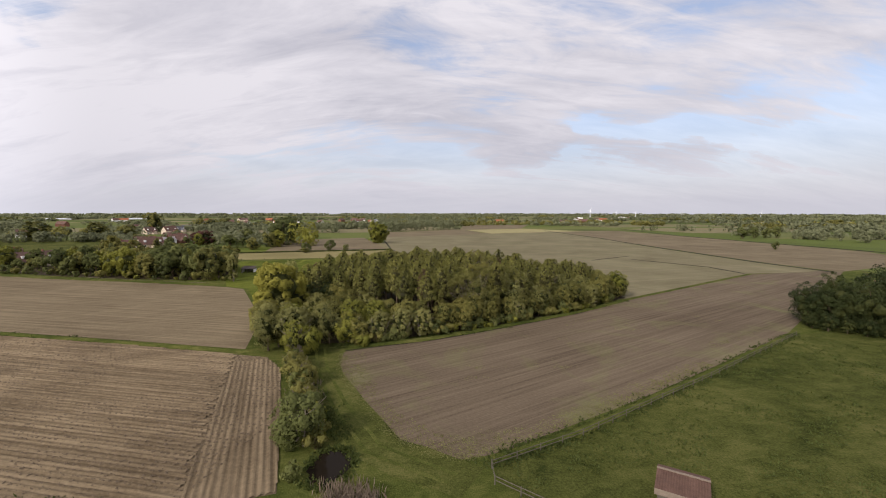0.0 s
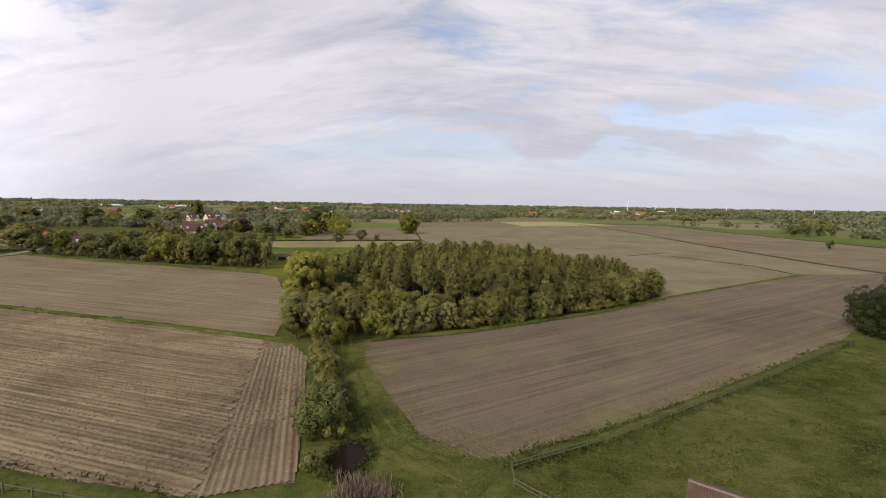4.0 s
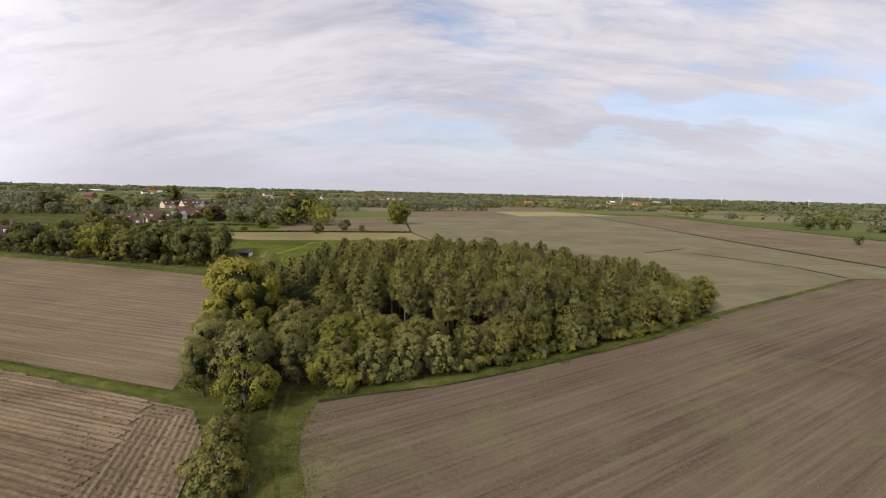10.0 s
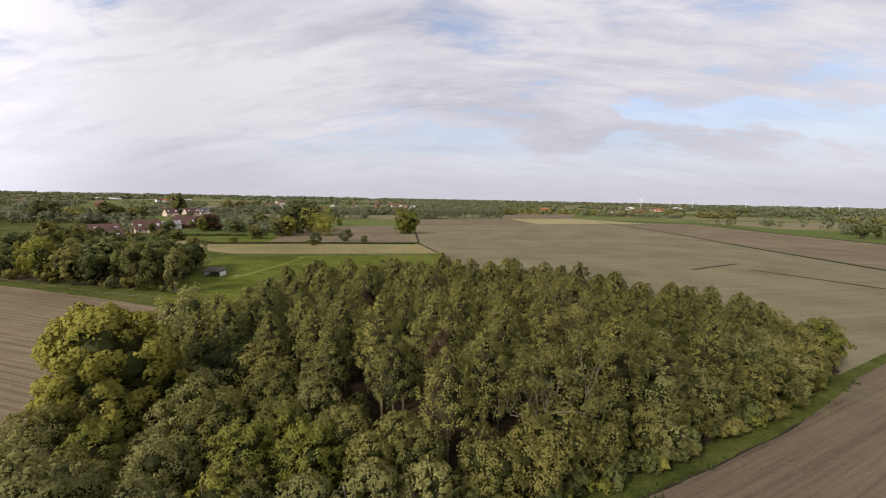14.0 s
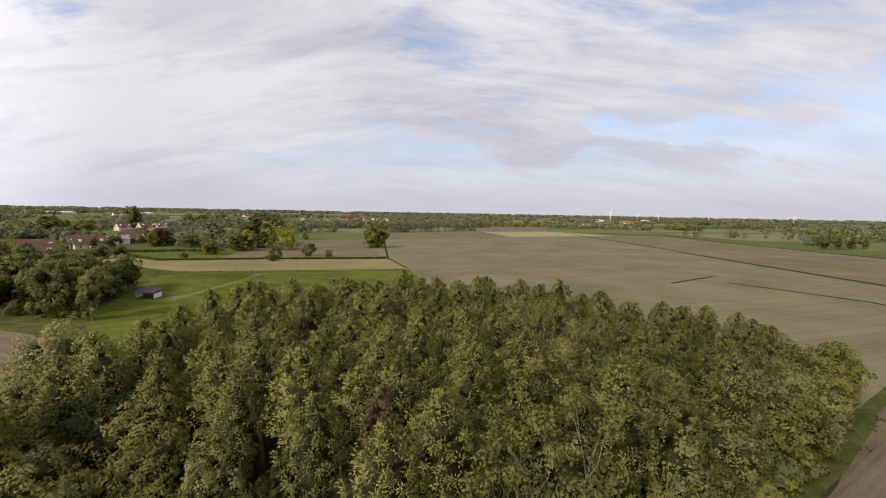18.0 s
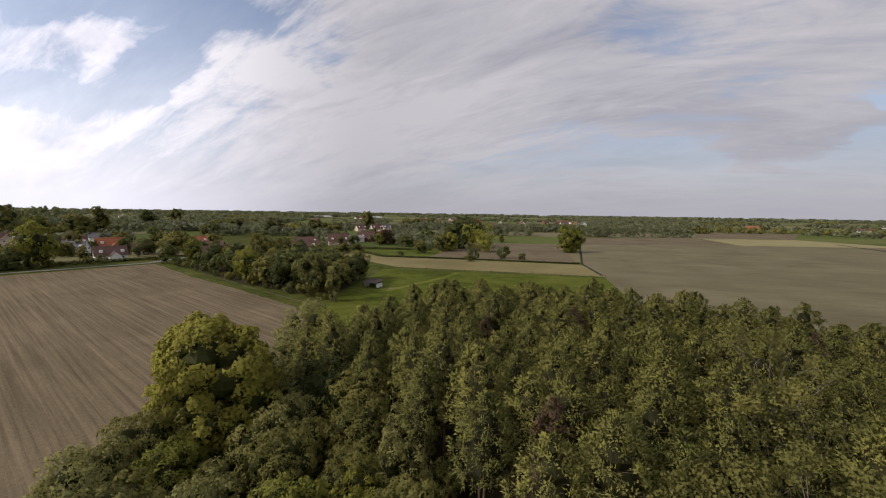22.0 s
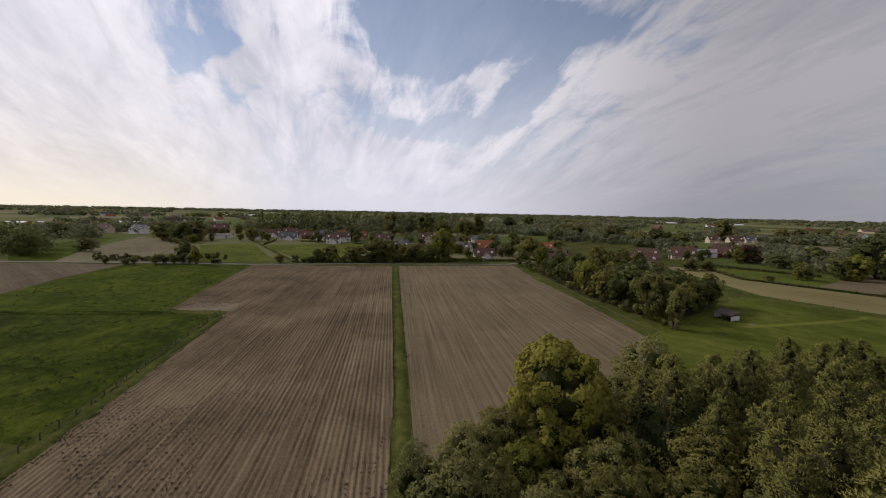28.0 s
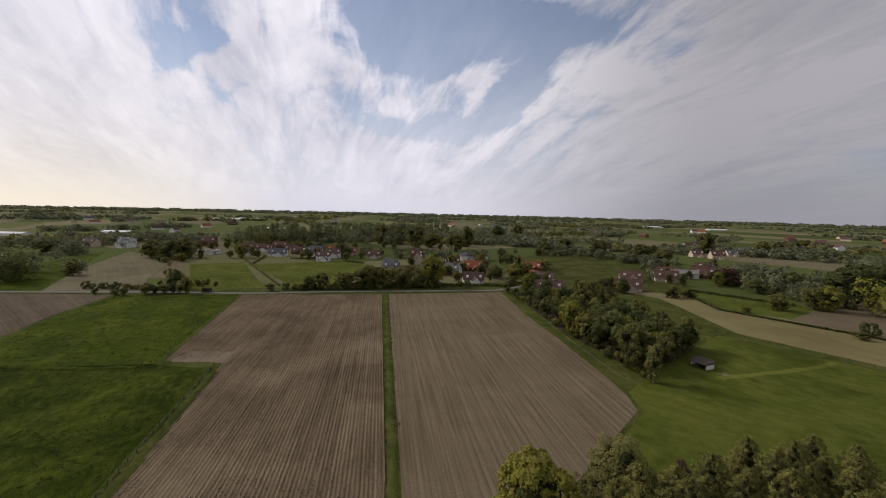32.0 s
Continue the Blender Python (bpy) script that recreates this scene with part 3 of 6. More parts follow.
def make_tree(name, seed, h, r, base, n, size, leaf, bark, lobes=9, label="", category="tree", group="", ragged=0.3, stems=1, limbs=7):
    rng = np.random.default_rng(seed)
    root = thing(name, label, category, group)
    v, f = [], []
    for s in range(stems):
        off = rng.uniform(-0.25, 0.25, 2) * r * (stems > 1)
        top = h * 0.8
        k = 6
        pts = [(off[0] * (1 + i / k) + rng.normal() * 0.05 * r * i / k, off[1] * (1 + i / k) + rng.normal() * 0.05 * r * i / k, top * i / k - 0.15) for i in range(k + 1)]
        r0 = max(0.06, h * 0.02)
        tube(v, f, pts, [r0 * (1.25 - i / k) + 0.02 for i in range(k + 1)])
        for j in range(limbs):
            a, z0 = rng.uniform(0, 6.28), base + (top - base) * rng.uniform(-0.1, 0.75)
            L = r * rng.uniform(0.55, 0.9)
            tube(v, f, [(off[0], off[1], z0), (off[0] + math.cos(a) * L * 0.5, off[1] + math.sin(a) * L * 0.5, z0 + L * 0.35), (off[0] + math.cos(a) * L, off[1] + math.sin(a) * L, z0 + L * 0.85)], [r0 * 0.5, r0 * 0.32, 0.02], 5)
    part("trunk", mesh_from("trunk", v, f, bark, True), root)
    v, f, soft, idx = broad_crown(rng, h, r, base, n, size, lobes, 1.0, ragged)
    part("crown", leaf_mesh("crown", v, f, soft, [leaf, M["crown_shade"]], idx), root)
    return root


def make_pine(seed, h, r, base, leaf, label, group="", density=1.0, name="pine_tree", shoots=None):
    """A pine: whorls of upswept branches up a rounded cone, each branch a fan of needle clumps,
    brown and thin near the stem, with pale new shoots at the ends."""
    rng = np.random.default_rng(seed)
    root = thing(name, label, "pine", group)
    v, f = [], []
    lean = rng.normal(size=2) * 0.25
    tube(v, f, [(lean[0] * i / 5, lean[1] * i / 5, h * 0.97 * i / 5 - 0.15) for i in range(6)], [0.19, 0.165, 0.14, 0.11, 0.07, 0.02], 7)
    C, A, S, U, Q = [], [], [], [], []
    whorls = int((h - base) / 0.7)
    for k in range(whorls):
        u = min(max((k + rng.uniform(-0.25, 0.25)) / whorls, 0.0), 0.99)
        turn = rng.uniform(0, 6.28)
        arms = 9 if u < 0.6 else 7 if u < 0.85 else 5
        for b in range(arms):
            if rng.random() > density: continue
            a = turn + 6.283 * b / arms + rng.normal() * 0.16
            L = r * min(0.8 + 1.7 * u, 1.0) * (0.05 + 0.95 * (1 - u ** 1.5)) * rng.uniform(0.8, 1.15)
            z = base + (h - base) * u * 0.96 + rng.normal() * 0.1
            rise = -0.05 + 0.65 * u + rng.normal() * 0.07
            ca, sa_ = math.cos(a), math.sin(a)
            ox, oy = lean[0] * z / h, lean[1] * z / h
            if u < 0.6: tube(v, f, [(ox, oy, z), (ox + ca * L * 0.85, oy + sa_ * L * 0.85, z + L * (rise * 0.85 + 0.2))], [0.04, 0.012], 3)
            m = max(1, int(0.5 + 1.8 * L / r + rng.random()))
            s = 1.0 - 0.5 * (np.arange(m) / m) ** 1.1 + rng.normal(size=m) * 0.03
            side = np.where((np.arange(m) + b) % 2, 1.0, -1.0) * rng.uniform(0.5, 1.0, m) * 0.44 * L * np.clip(1.03 - s, 0.0, 0.5) / 0.5
            zz = z + L * (rise * s + 0.28 * s * s) - 0.12 * np.abs(side) + rng.normal(size=m) * 0.05
            C.append(np.stack([ox + ca * L * s - sa_ * side, oy + sa_ * L * s + ca * side, zz], 1))
            lat = np.sign(side) * 0.5 * (s < 0.97)
            A.append(np.stack([ca - sa_ * lat, sa_ + ca * lat, np.full(m, 0.5 + 0.5 * u)], 1))
            S.append(s), U.append(np.full(m, u)), Q.append(rng.uniform(0.75, 1.2, m) * (0.85 + 0.35 * min(1.0, L / r * 1.4)))
    C.append(np.array([(lean[0], lean[1], h - 0.3 - 0.25 * i) for i in range(3)])), A.append(np.array([(0, 0, 1.0)] * 3)), S.append(np.ones(3)), U.append(np.ones(3)), Q.append(np.full(3, 1.2))
    C, A, S, U, Q = (np.concatenate(q) for q in (C, A, S, U, Q))
    per = 44
    C, A, S, U, Q = (np.repeat(q, per, 0) for q in (C, A, S, U, Q))
    n = len(C)
    A /= np.linalg.norm(A, axis=1)[:, None]
    D = A * 0.75 + rng.normal(size=(n, 3)) * 0.62       # needles stand out from the heart of their clump
    D /= np.linalg.norm(D, axis=1)[:, None]
    soft = D * 0.8 + A * 0.4 + np.array((0, 0, 0.35))
    soft /= np.linalg.norm(soft, axis=1)[:, None]
    P = C + D * (Q * rng.uniform(0.04, 0.46, n))[:, None]
    side = np.cross(D, rng.normal(size=(n, 3)))
    side /= np.linalg.norm(side, axis=1)[:, None]
    L = rng.uniform(0.17, 0.28, (n, 1))
    wid = rng.uniform(0.045, 0.07, (n, 1))
    tv = np.stack([P + side * wid, P - side * wid, P + D * L], 1)
    up = (np.cross(tv[:, 1] - tv[:, 0], tv[:, 2] - tv[:, 0]) * soft).sum(1) < 0
    tv[up] = tv[up][:, ::-1]
    pale = np.repeat(rng.random(n // per), per)
    T = np.zeros(n, int)
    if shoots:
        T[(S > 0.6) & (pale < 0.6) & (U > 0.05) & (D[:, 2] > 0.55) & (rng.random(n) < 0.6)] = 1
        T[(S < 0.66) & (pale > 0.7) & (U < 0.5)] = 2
    V, N = [tv.reshape(-1, 3)], [soft]
    for k in range(5):                                  # dark heart of the crown in place of shade, tier on tier
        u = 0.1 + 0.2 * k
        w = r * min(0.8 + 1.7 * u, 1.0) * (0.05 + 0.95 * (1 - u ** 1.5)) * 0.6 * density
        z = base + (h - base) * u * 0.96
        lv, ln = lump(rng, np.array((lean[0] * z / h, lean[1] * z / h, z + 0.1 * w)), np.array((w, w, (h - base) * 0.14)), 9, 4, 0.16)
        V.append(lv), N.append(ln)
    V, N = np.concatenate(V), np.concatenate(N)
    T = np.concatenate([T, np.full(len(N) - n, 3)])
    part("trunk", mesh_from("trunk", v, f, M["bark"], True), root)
    part("crown", leaf_mesh("crown", V, np.arange(len(V)).reshape(-1, 3), N, [leaf, shoots or leaf, M["leaf_brown"], M["pine_shade"]], T), root)
    return root


def put(src, x, y, s=1.0, sz=None, turn=None, rng=random, z=0.0, label=""):
    m = pose(x, y, z, 0, 0, turn if turn is not None else rng.uniform(0, 360)) @ Matrix.Diagonal((s, s, sz or s, 1))
    ob = copy_thing(src, m)
    if label: ob["label"] = label
    return ob


def inside(x, y, poly):
    odd = False
    for (x0, y0), (x1, y1) in zip(poly, poly[1:] + poly[:1]):
        if (y0 > y) != (y1 > y) and x < (x1 - x0) * (y - y0) / (y1 - y0) + x0: odd = not odd
    return odd


def drop(obs):
    for o in obs:
        for c in list(o.children_recursive) + [o]: bpy.data.objects.remove(c)


# ---- the land ----
def ground_sheet():
    bm = bmesh.new()
    bmesh.ops.create_grid(bm, x_segments=24, y_segments=24, size=4800)
    me = bpy.data.meshes.new("ground")
    bm.to_mesh(me), bm.free()
    me.materials.append(M["ground"])
    return tagged(new("ground", me), "flat farmland in a patchwork of fields to the horizon", "ground", kind="structure")


ground_sheet()
GRASS_BASE = [(-75, 20), (-30, -40), (140, -40), (140, 60), (110, 105), (200, 190), (190, 205), (130, 190), (50, 126), (55, 150), (15, 152), (-8, 232), (-22, 262), (-116, 240), (-175, 262), (-240, 240), (-260, -90), (-150, -60)]
patch("meadow_base", GRASS_BASE, M["verge"], 0.012, "rough grass between the fields")
STUBBLE = [(-234, 41), (-136, 31), (-135, 48), (-127, 47), (-71, 40), (-52, 37), (-26, 35), (-16, 38), (-21, 52), (-28, 70), (-33, 76), (-66, 83.2), (-220, 112)]
PLOUGH = [(-220, 115.5), (-66, 86), (-39, 80.5), (-46, 104), (-70, 145), (-78, 149), (-118, 160), (-211, 180)]
BROWN = [(-19, 79), (-12, 82.5), (-2, 86.5), (9, 92.8), (23, 101.5), (36, 110), (57, 127), (136, 182), (190, 196), (88, 101.2), (76, 90.5), (30, 59.4), (6, 44.6), (2, 43.7), (-2, 44.2), (-6.3, 47.6), (-9.8, 52), (-13.8, 59.5), (-18.3, 70)]
patch("field_plough", PLOUGH, M["field_plough"], 0.04, "harrowed pale brown field with fine drill lines")
patch("field_brown", BROWN, M["field_brown"], 0.04, "tilled brown field with faint green patches")
patch("pasture_front", [(6, 43), (79, 91), (100, 95), (140, 60), (140, -40), (30, -40), (8, 36)], M["pasture"], 0.03, "rough green pasture beside the fence")
PASTURE_WEST = [(-60, 36), (-70, 37), (-126, 44), (-133, 30), (-148, -60), (-75, 10)]
PASTURE_NORTH = [(-134, 29), (-234, 39), (-246, -18), (-205, -25), (-171, -26), (-150, -60)]
patch("pasture_west", PASTURE_WEST, M["pasture_dark"], 0.03, "dark green grazed pasture")
patch("pasture_north_west", PASTURE_NORTH, M["meadow"], 0.03, "bright green pasture with yellow flowers")
patch("field_west_brown", [(-172, -28), (-206, -27), (-247, -20), (-270, -90), (-190, -120), (-150, -70)], M["field_brown"], 0.035, "bare brown field")
patch("meadow_back", [(-79, 150.5), (-86, 164), (-112, 226), (-22, 254), (-6, 232), (10, 160), (-36, 153), (-40, 130), (-41, 112), (-46, 105), (-69, 146)], M["lime"], 0.03, "bright green mown meadow")
patch("field_tan", [(-178, 264), (-112, 236), (-20, 259), (-37, 297), (-96, 282), (-145, 267), (-178, 285)], M["field_tan"], 0.045, "pale straw-coloured field strip")
patch("field_brown_back", [(-122, 284), (-40, 304), (-84, 444), (-152, 405)], M["field_far_brown"], 0.04, "bare brown field behind the straw strip")
patch("field_crop_big", [(-4, 200), (-20, 256), (-38, 305), (-66, 450), (19, 528), (148, 620), (163, 440), (163, 340), (167, 268), (170, 225), (177, 190), (135, 183.8), (56.6, 129), (52, 150), (15, 155)], M["field_crop"], 0.036, "wide grey-green field of young crop")
patch("field_crop_right", [(153, 620), (168, 440), (168, 340), (172, 268), (175, 225), (182, 190), (270, 230), (295, 290), (285, 380), (273, 490), (260, 620)], M["field_far_brown"], 0.033, "wide pale brown field beyond the ditch")
patch("field_yellow", [(36, 640), (62, 534), (205, 606), (132, 700)], M["straw"], 0.06, "pale yellow field far off")
patch("field_behind_crop", [(-84, 560), (-66, 453), (58, 530), (30, 650)], M["field_far_brown"], 0.05, "pale brown field beyond the young crop")
patch("field_far_bare", [(32, 660), (132, 704), (188, 925), (40, 910)], M["field_far_brown"], 0.045, "bare brown field far off")
patch("garden_lawn", [(-192, 296), (-146, 330), (-131, 318), (-122, 286), (-145, 271), (-178, 288)], M["lawn"], 0.05, "garden lawn behind the straw strip")
patch("field_small_e", [(-265, -76), (-258, -57), (-354, -77), (-476, -105), (-349, -121)], M["meadow"], 0.042, "green paddock beside the lane")
patch("field_small_a", [(-253, 50), (-254, 13), (-368, -12), (-376, 26)], M["lime"], 0.035, "small bright green paddock")
patch("field_small_b", [(-252, 66), (-363, 31), (-372, 110), (-345, 122), (-252, 96)], M["lime"], 0.04, "green paddock behind the houses")
patch("field_small_c", [(-300, -20), (-298, -4), (-366, -16), (-404, -29)], M["field_far_brown"], 0.035, "small brown field")
patch("field_small_d", [(-251, -10), (-259, -56), (-354, -76), (-476, -86), (-406, -31), (-302, -21)], M["field_crop"], 0.04, "grassy brown field")
patch("field_beyond_houses", [(-215, 215), (-300, 225), (-520, 420), (-330, 400), (-180, 300)], M["pasture"], 0.035, "green field behind the copse")


HEAD_A, HEAD_B = (-28.0, 71.0), (-16.0, 38.0)      # near end of the ridged field


WHEELS = [[(-28, 38), (-32, 46), (-34.3, 53), (-36, 59.5), (-39, 63.5), (-44, 65.6), (-54, 67), (-80, 71.5)], [(-26, 38), (-29.5, 46), (-32.3, 54), (-34, 60.5), (-37, 65), (-42, 67.4), (-54, 69), (-80, 73.5)]]


def off_wheels(x, y):
    """Distance from the nearest wheel track."""
    best = 9.0
    for line in WHEELS:
        for (x0, y0), (x1, y1) in zip(line, line[1:]):
            dx, dy = x1 - x0, y1 - y0
            u = min(max(((x - x0) * dx + (y - y0) * dy) / (dx * dx + dy * dy), 0.0), 1.0)
            best = min(best, math.hypot(x - x0 - u * dx, y - y0 - u * dy))
    return best


def ridge_sheet(name, angle, origin, n_along, j0, j1, keep, label, seed, lift=1.0, rough=1.0, mat=None):
    """Soil drawn up in long ridges 0.75 m apart, pressed flat by two wheel tracks."""
    rng = np.random.default_rng(seed)
    a = radians(angle)
    ca, sa_ = math.cos(a), math.sin(a)
    verts, faces, ids = [], [], {}
    pitch, along = 0.75, 1.3
    prof = (0.0, 0.09, 0.14, 0.08)

    def spot(i, j):
        s, w = i * along, j * pitch / 4
        return origin[0] + ca * s - sa_ * w, origin[1] + sa_ * s + ca * w

    def vert(i, j):
        if (i, j) not in ids:
            x, y = spot(i, j)
            ids[i, j] = len(verts)
            flat = 0.15 if x > -81 and off_wheels(x, y) < 0.34 else 1.0
            verts.append((x + rng.normal() * 0.04 * rough, y + rng.normal() * 0.02 * rough, 0.05 + flat * lift * prof[j % 4] * rng.uniform(1 - 0.5 * rough, 1 + 0.2 * rough) + rng.normal() * 0.02 * rough))
        return ids[i, j]
    for i in range(n_along):
        for j in range(j0, j1):
            if keep(*spot(i + 0.5, j + 0.5)): faces.append((vert(i, j), vert(i + 1, j), vert(i + 1, j + 1), vert(i, j + 1)))
    return tagged(new(name, mesh_from(name, verts, faces, mat or M["ridge"], True)), label, "field", kind="structure")


def head_depth(x, y):
    (x0, y0), (x1, y1) = HEAD_A, HEAD_B
    L = math.hypot(x1 - x0, y1 - y0)
    return ((y1 - y0) * (x - x0) - (x1 - x0) * (y - y0)) / L


BARE = [(-134.5, 33), (-137, 32.4), (-141, 34.6), (-144, 36.5), (-143, 41), (-141.5, 45.5), (-140, 49), (-136, 48.6), (-133, 49.4), (-129, 48), (-131.5, 43), (-132.8, 38)]
patch("field_ridge_bed", STUBBLE, M["ridge"], 0.03, "bare earth under the ridges")
ridge_sheet("field_ridges", -10.6, (-240, 110), 185, -480, 60, lambda x, y: inside(x, y, STUBBLE) and head_depth(x, y) > 8.7 and not inside(x, y, BARE), "ridged potato field of dry brown earth", 5, 1.45)
ridge_sheet("headland_ridges", -68.0, (-30.0, 76.0), 40, -64, 40, lambda x, y: inside(x, y, STUBBLE) and head_depth(x, y) <= 8.5, "cross ridges on the headland of the field", 6, 1.3, 0.35, M["headland"])
patch("bare_corner", BARE, M["bare"], 0.06, "trodden pale earth at the corner of the ridged field")
ribbon("grass_strip", [(-219, 114.5), (-66, 84.6), (-34, 78.3)], 2.1, M["verge"], 0.05, "narrow green grass strip between two fields", 0.5, 3, 0.25)
ribbon("lane", [(-300, -175), (-268, -77), (-250, 4), (-238, 42), (-233, 90), (-217, 180), (-229, 209), (-300, 245)], 3.6, M["road"], 0.05, "narrow grey lane at the end of the fields", 0.1, 4, 0.02)
ribbon("lane_verge", [(-264, -77), (-246, 4), (-234.5, 42), (-229, 90), (-213, 182)], 3.0, M["verge"], 0.06, "grass verge of the lane", 0.6, 5, 0.2)
ribbon("hedge_verge", [(-212, 184), (-163, 170), (-126, 163), (-84, 153.5)], 5.0, M["verge"], 0.06, "grass verge below the copse", 0.8, 6, 0.25)
ribbon("foot_path", [(-150, 170.3), (-125.8, 164.2), (-113.4, 161.2), (-96, 157.6), (-88, 156.1)], 0.3, M["bare"], 0.38, "narrow worn path along the foot of the copse", 0.25, 41, 0.0)
ribbon("mown_strip", [(-79, 184), (-78, 202), (-77, 222), (-78, 234)], 2.2, M["mown"], 0.05, "lighter mown strip across the meadow", 0.7, 42, 0.03)
patch("bare_spot", [(-81.5, 187.2), (-79.5, 186.6), (-77.8, 187.6), (-78.2, 189.3), (-80.2, 189.9), (-81.6, 188.9)], M["bare"], 0.05, "trodden bare earth before the shelter")
ribbon("farm_track", [(-24.6, 84), (-20.8, 70), (-14.2, 57), (-7, 45.4), (3, 39.6)], 6.0, M["pasture"], 0.05, "bright grass track round the field corner", 0.6, 7, 0.05)
ribbon("track_rut", [(-23.8, 82), (-19.9, 70), (-13.9, 57.3), (-7.2, 46.2), (1.5, 40.8)], 0.5, M["verge"], 0.11, "worn wheel rut in the grass track", 0.12, 27, 0.02)
ribbon("track_rut", [(-25.6, 82), (-21.6, 70), (-15.6, 56.6), (-8.7, 45.0), (0.5, 39.4)], 0.5, M["verge"], 0.11, "worn wheel rut in the grass track", 0.12, 28, 0.02)
patch("paddock_corner", [(5.6, 41.6), (9.5, 43.5), (13, 40), (11, 35.5), (6, 39)], M["pasture"], 0.05, "trodden grass in the paddock corner")
ribbon("wood_verge", [(-22, 82), (-12, 84), (-2, 88), (9, 94.3), (23, 103), (36, 111.5), (57, 128.2)], 2.4, M["verge"], 0.06, "grassy edge of the wood", 0.6, 8, 0.25)
ribbon("field_furrow", [(-19, 79.6), (-12, 82.4), (-2, 86.4), (9, 92.7), (23, 101.4), (36, 109.9), (57, 126.9)], 0.35, M["bank"], 0.07, "dark furrow along the wood edge", 0.25, 9, -0.02)
ribbon("ditch_far", [(150, 620), (165, 440), (165, 340), (169, 268), (172, 225), (178, 188)], 3.0, M["bank"], 0.06, "dark ditch between two far fields", 0.6, 10, 0.1)
ribbon("ditch_short", [(84, 235), (114, 257)], 1.6, M["bank"], 0.06, "short dark ditch in the crop field", 0.4, 11, 0.1)
ribbon("ditch_second", [(109, 240), (122, 221), (132, 206), (134, 184)], 1.7, M["bank"], 0.07, "dark ditch in the crop field", 0.4, 16, 0.1)
ribbon("hedge_line_far", [(294, 700), (273, 485), (289, 377), (300, 282), (320, 180)], 2.6, M["bank"], 0.07, "dark ditch at the far side of the brown field", 0.6, 17, 0.3)
ribbon("ditch_side", [(-22, 262), (-37, 300), (-66, 452)], 1.3, M["bank"], 0.06, "ditch at the side of the crop field", 0.5, 12, 0.1)
ribbon("ditch_west", [(-132, 30), (-134, 14), (-143, -14), (-150, -60)], 2.2, M["pasture_dark"], 0.06, "dark reedy ditch between the pastures", 0.6, 13, 0.3)
ribbon("fence_verge", [(4, 42.9), (17, 49.4), (44, 67.6), (78, 91.2)], 1.6, M["verge"], 0.06, "rough grass along the fence", 0.5, 14, 0.3)
ribbon("pasture_hedge_bank", [(-25, 34), (-52, 36.5), (-71, 39.5), (-127, 46.5)], 2.4, M["verge"], 0.06, "grass bank at the edge of the ridged field", 0.7, 15, 0.35)
WOOD = [(-24, 86), (-12, 86), (9, 96), (36, 113), (56, 130), (53, 146), (22, 150), (-14, 149), (-34, 151), (-37, 126), (-38, 106)]
patch("wood_floor", [(-40, 88), (-24, 84), (-12, 86), (9, 96), (36, 113), (58, 130.5), (56, 149), (22, 153), (-14, 152), (-37, 154), (-41, 127), (-44, 108)], M["floor"], 0.05, "dark leaf litter under the trees")
patch("copse_floor", [(-208, 190), (-165, 175), (-126, 167), (-95, 164.5), (-93, 180), (-102, 197), (-140, 205), (-205, 215)], M["floor"], 0.055, "shaded ground under the copse")

# ---- tree kinds ----
PINE = "pine with dark green needles and yellowish tips in the wood"
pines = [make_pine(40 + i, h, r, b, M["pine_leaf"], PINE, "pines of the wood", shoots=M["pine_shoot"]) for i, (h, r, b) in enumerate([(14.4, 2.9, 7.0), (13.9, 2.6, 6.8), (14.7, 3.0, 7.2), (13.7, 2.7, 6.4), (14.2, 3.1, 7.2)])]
bare_pine = make_pine(61, 13.5, 2.2, 5, M["leaf_brown"], "withered brown pine standing in the wood", "pines of the wood", 0.55)
oaks = [make_tree("broadleaf_tree", 80 + i, h, r, b, 5400 if l != "leaf_deep" else 7600, 0.148, M[l], M["bark"], 15, "green broadleaf tree at the wood's edge", "tree", "broadleaf trees of the wood", 0.45) for i, (h, r, b, l) in enumerate([(9.5, 3.6, 1.0, "leaf_a"), (8.5, 3.2, 0.8, "leaf_a"), (10.5, 3.8, 1.6, "leaf_grey"), (9.0, 3.3, 0.8, "leaf_yellow"), (11.0, 4.6, 0.3, "leaf_deep")])]
willows = [make_tree("willow_bush", 95 + i, h, r, 0.2, 4200, 0.135, M[l], M["pale_bark"], 10, lab, "bush", "rounded bushes at the wood's edge", 0.22, 3) for i, (h, r, l, lab) in enumerate([(6.2, 2.6, "leaf_grey", "rounded grey-green willow bush at the wood's edge"), (5.6, 2.7, "leaf_yellow", "rounded yellow-green bush at the wood's edge"), (4.4, 2.4, "leaf_a", "low green hedge bush"), (4.6, 2.4, "leaf_dark", "rounded dark green bush beside the pond")])]
poplar = make_tree("poplar_tree", 110, 15.0, 5.6, 1.0, 17000, 0.24, M["leaf_poplar"], M["bark"], 36, "tall yellow-green poplar beside the ploughed field", "tree", "", 0.6)
birch = make_tree("birch_tree", 111, 11.5, 2.4, 0.4, 6500, 0.17, M["leaf_grey"], M["pale_bark"], 10, "slender pale birch at the edge of the copse", "tree", "", 0.3)
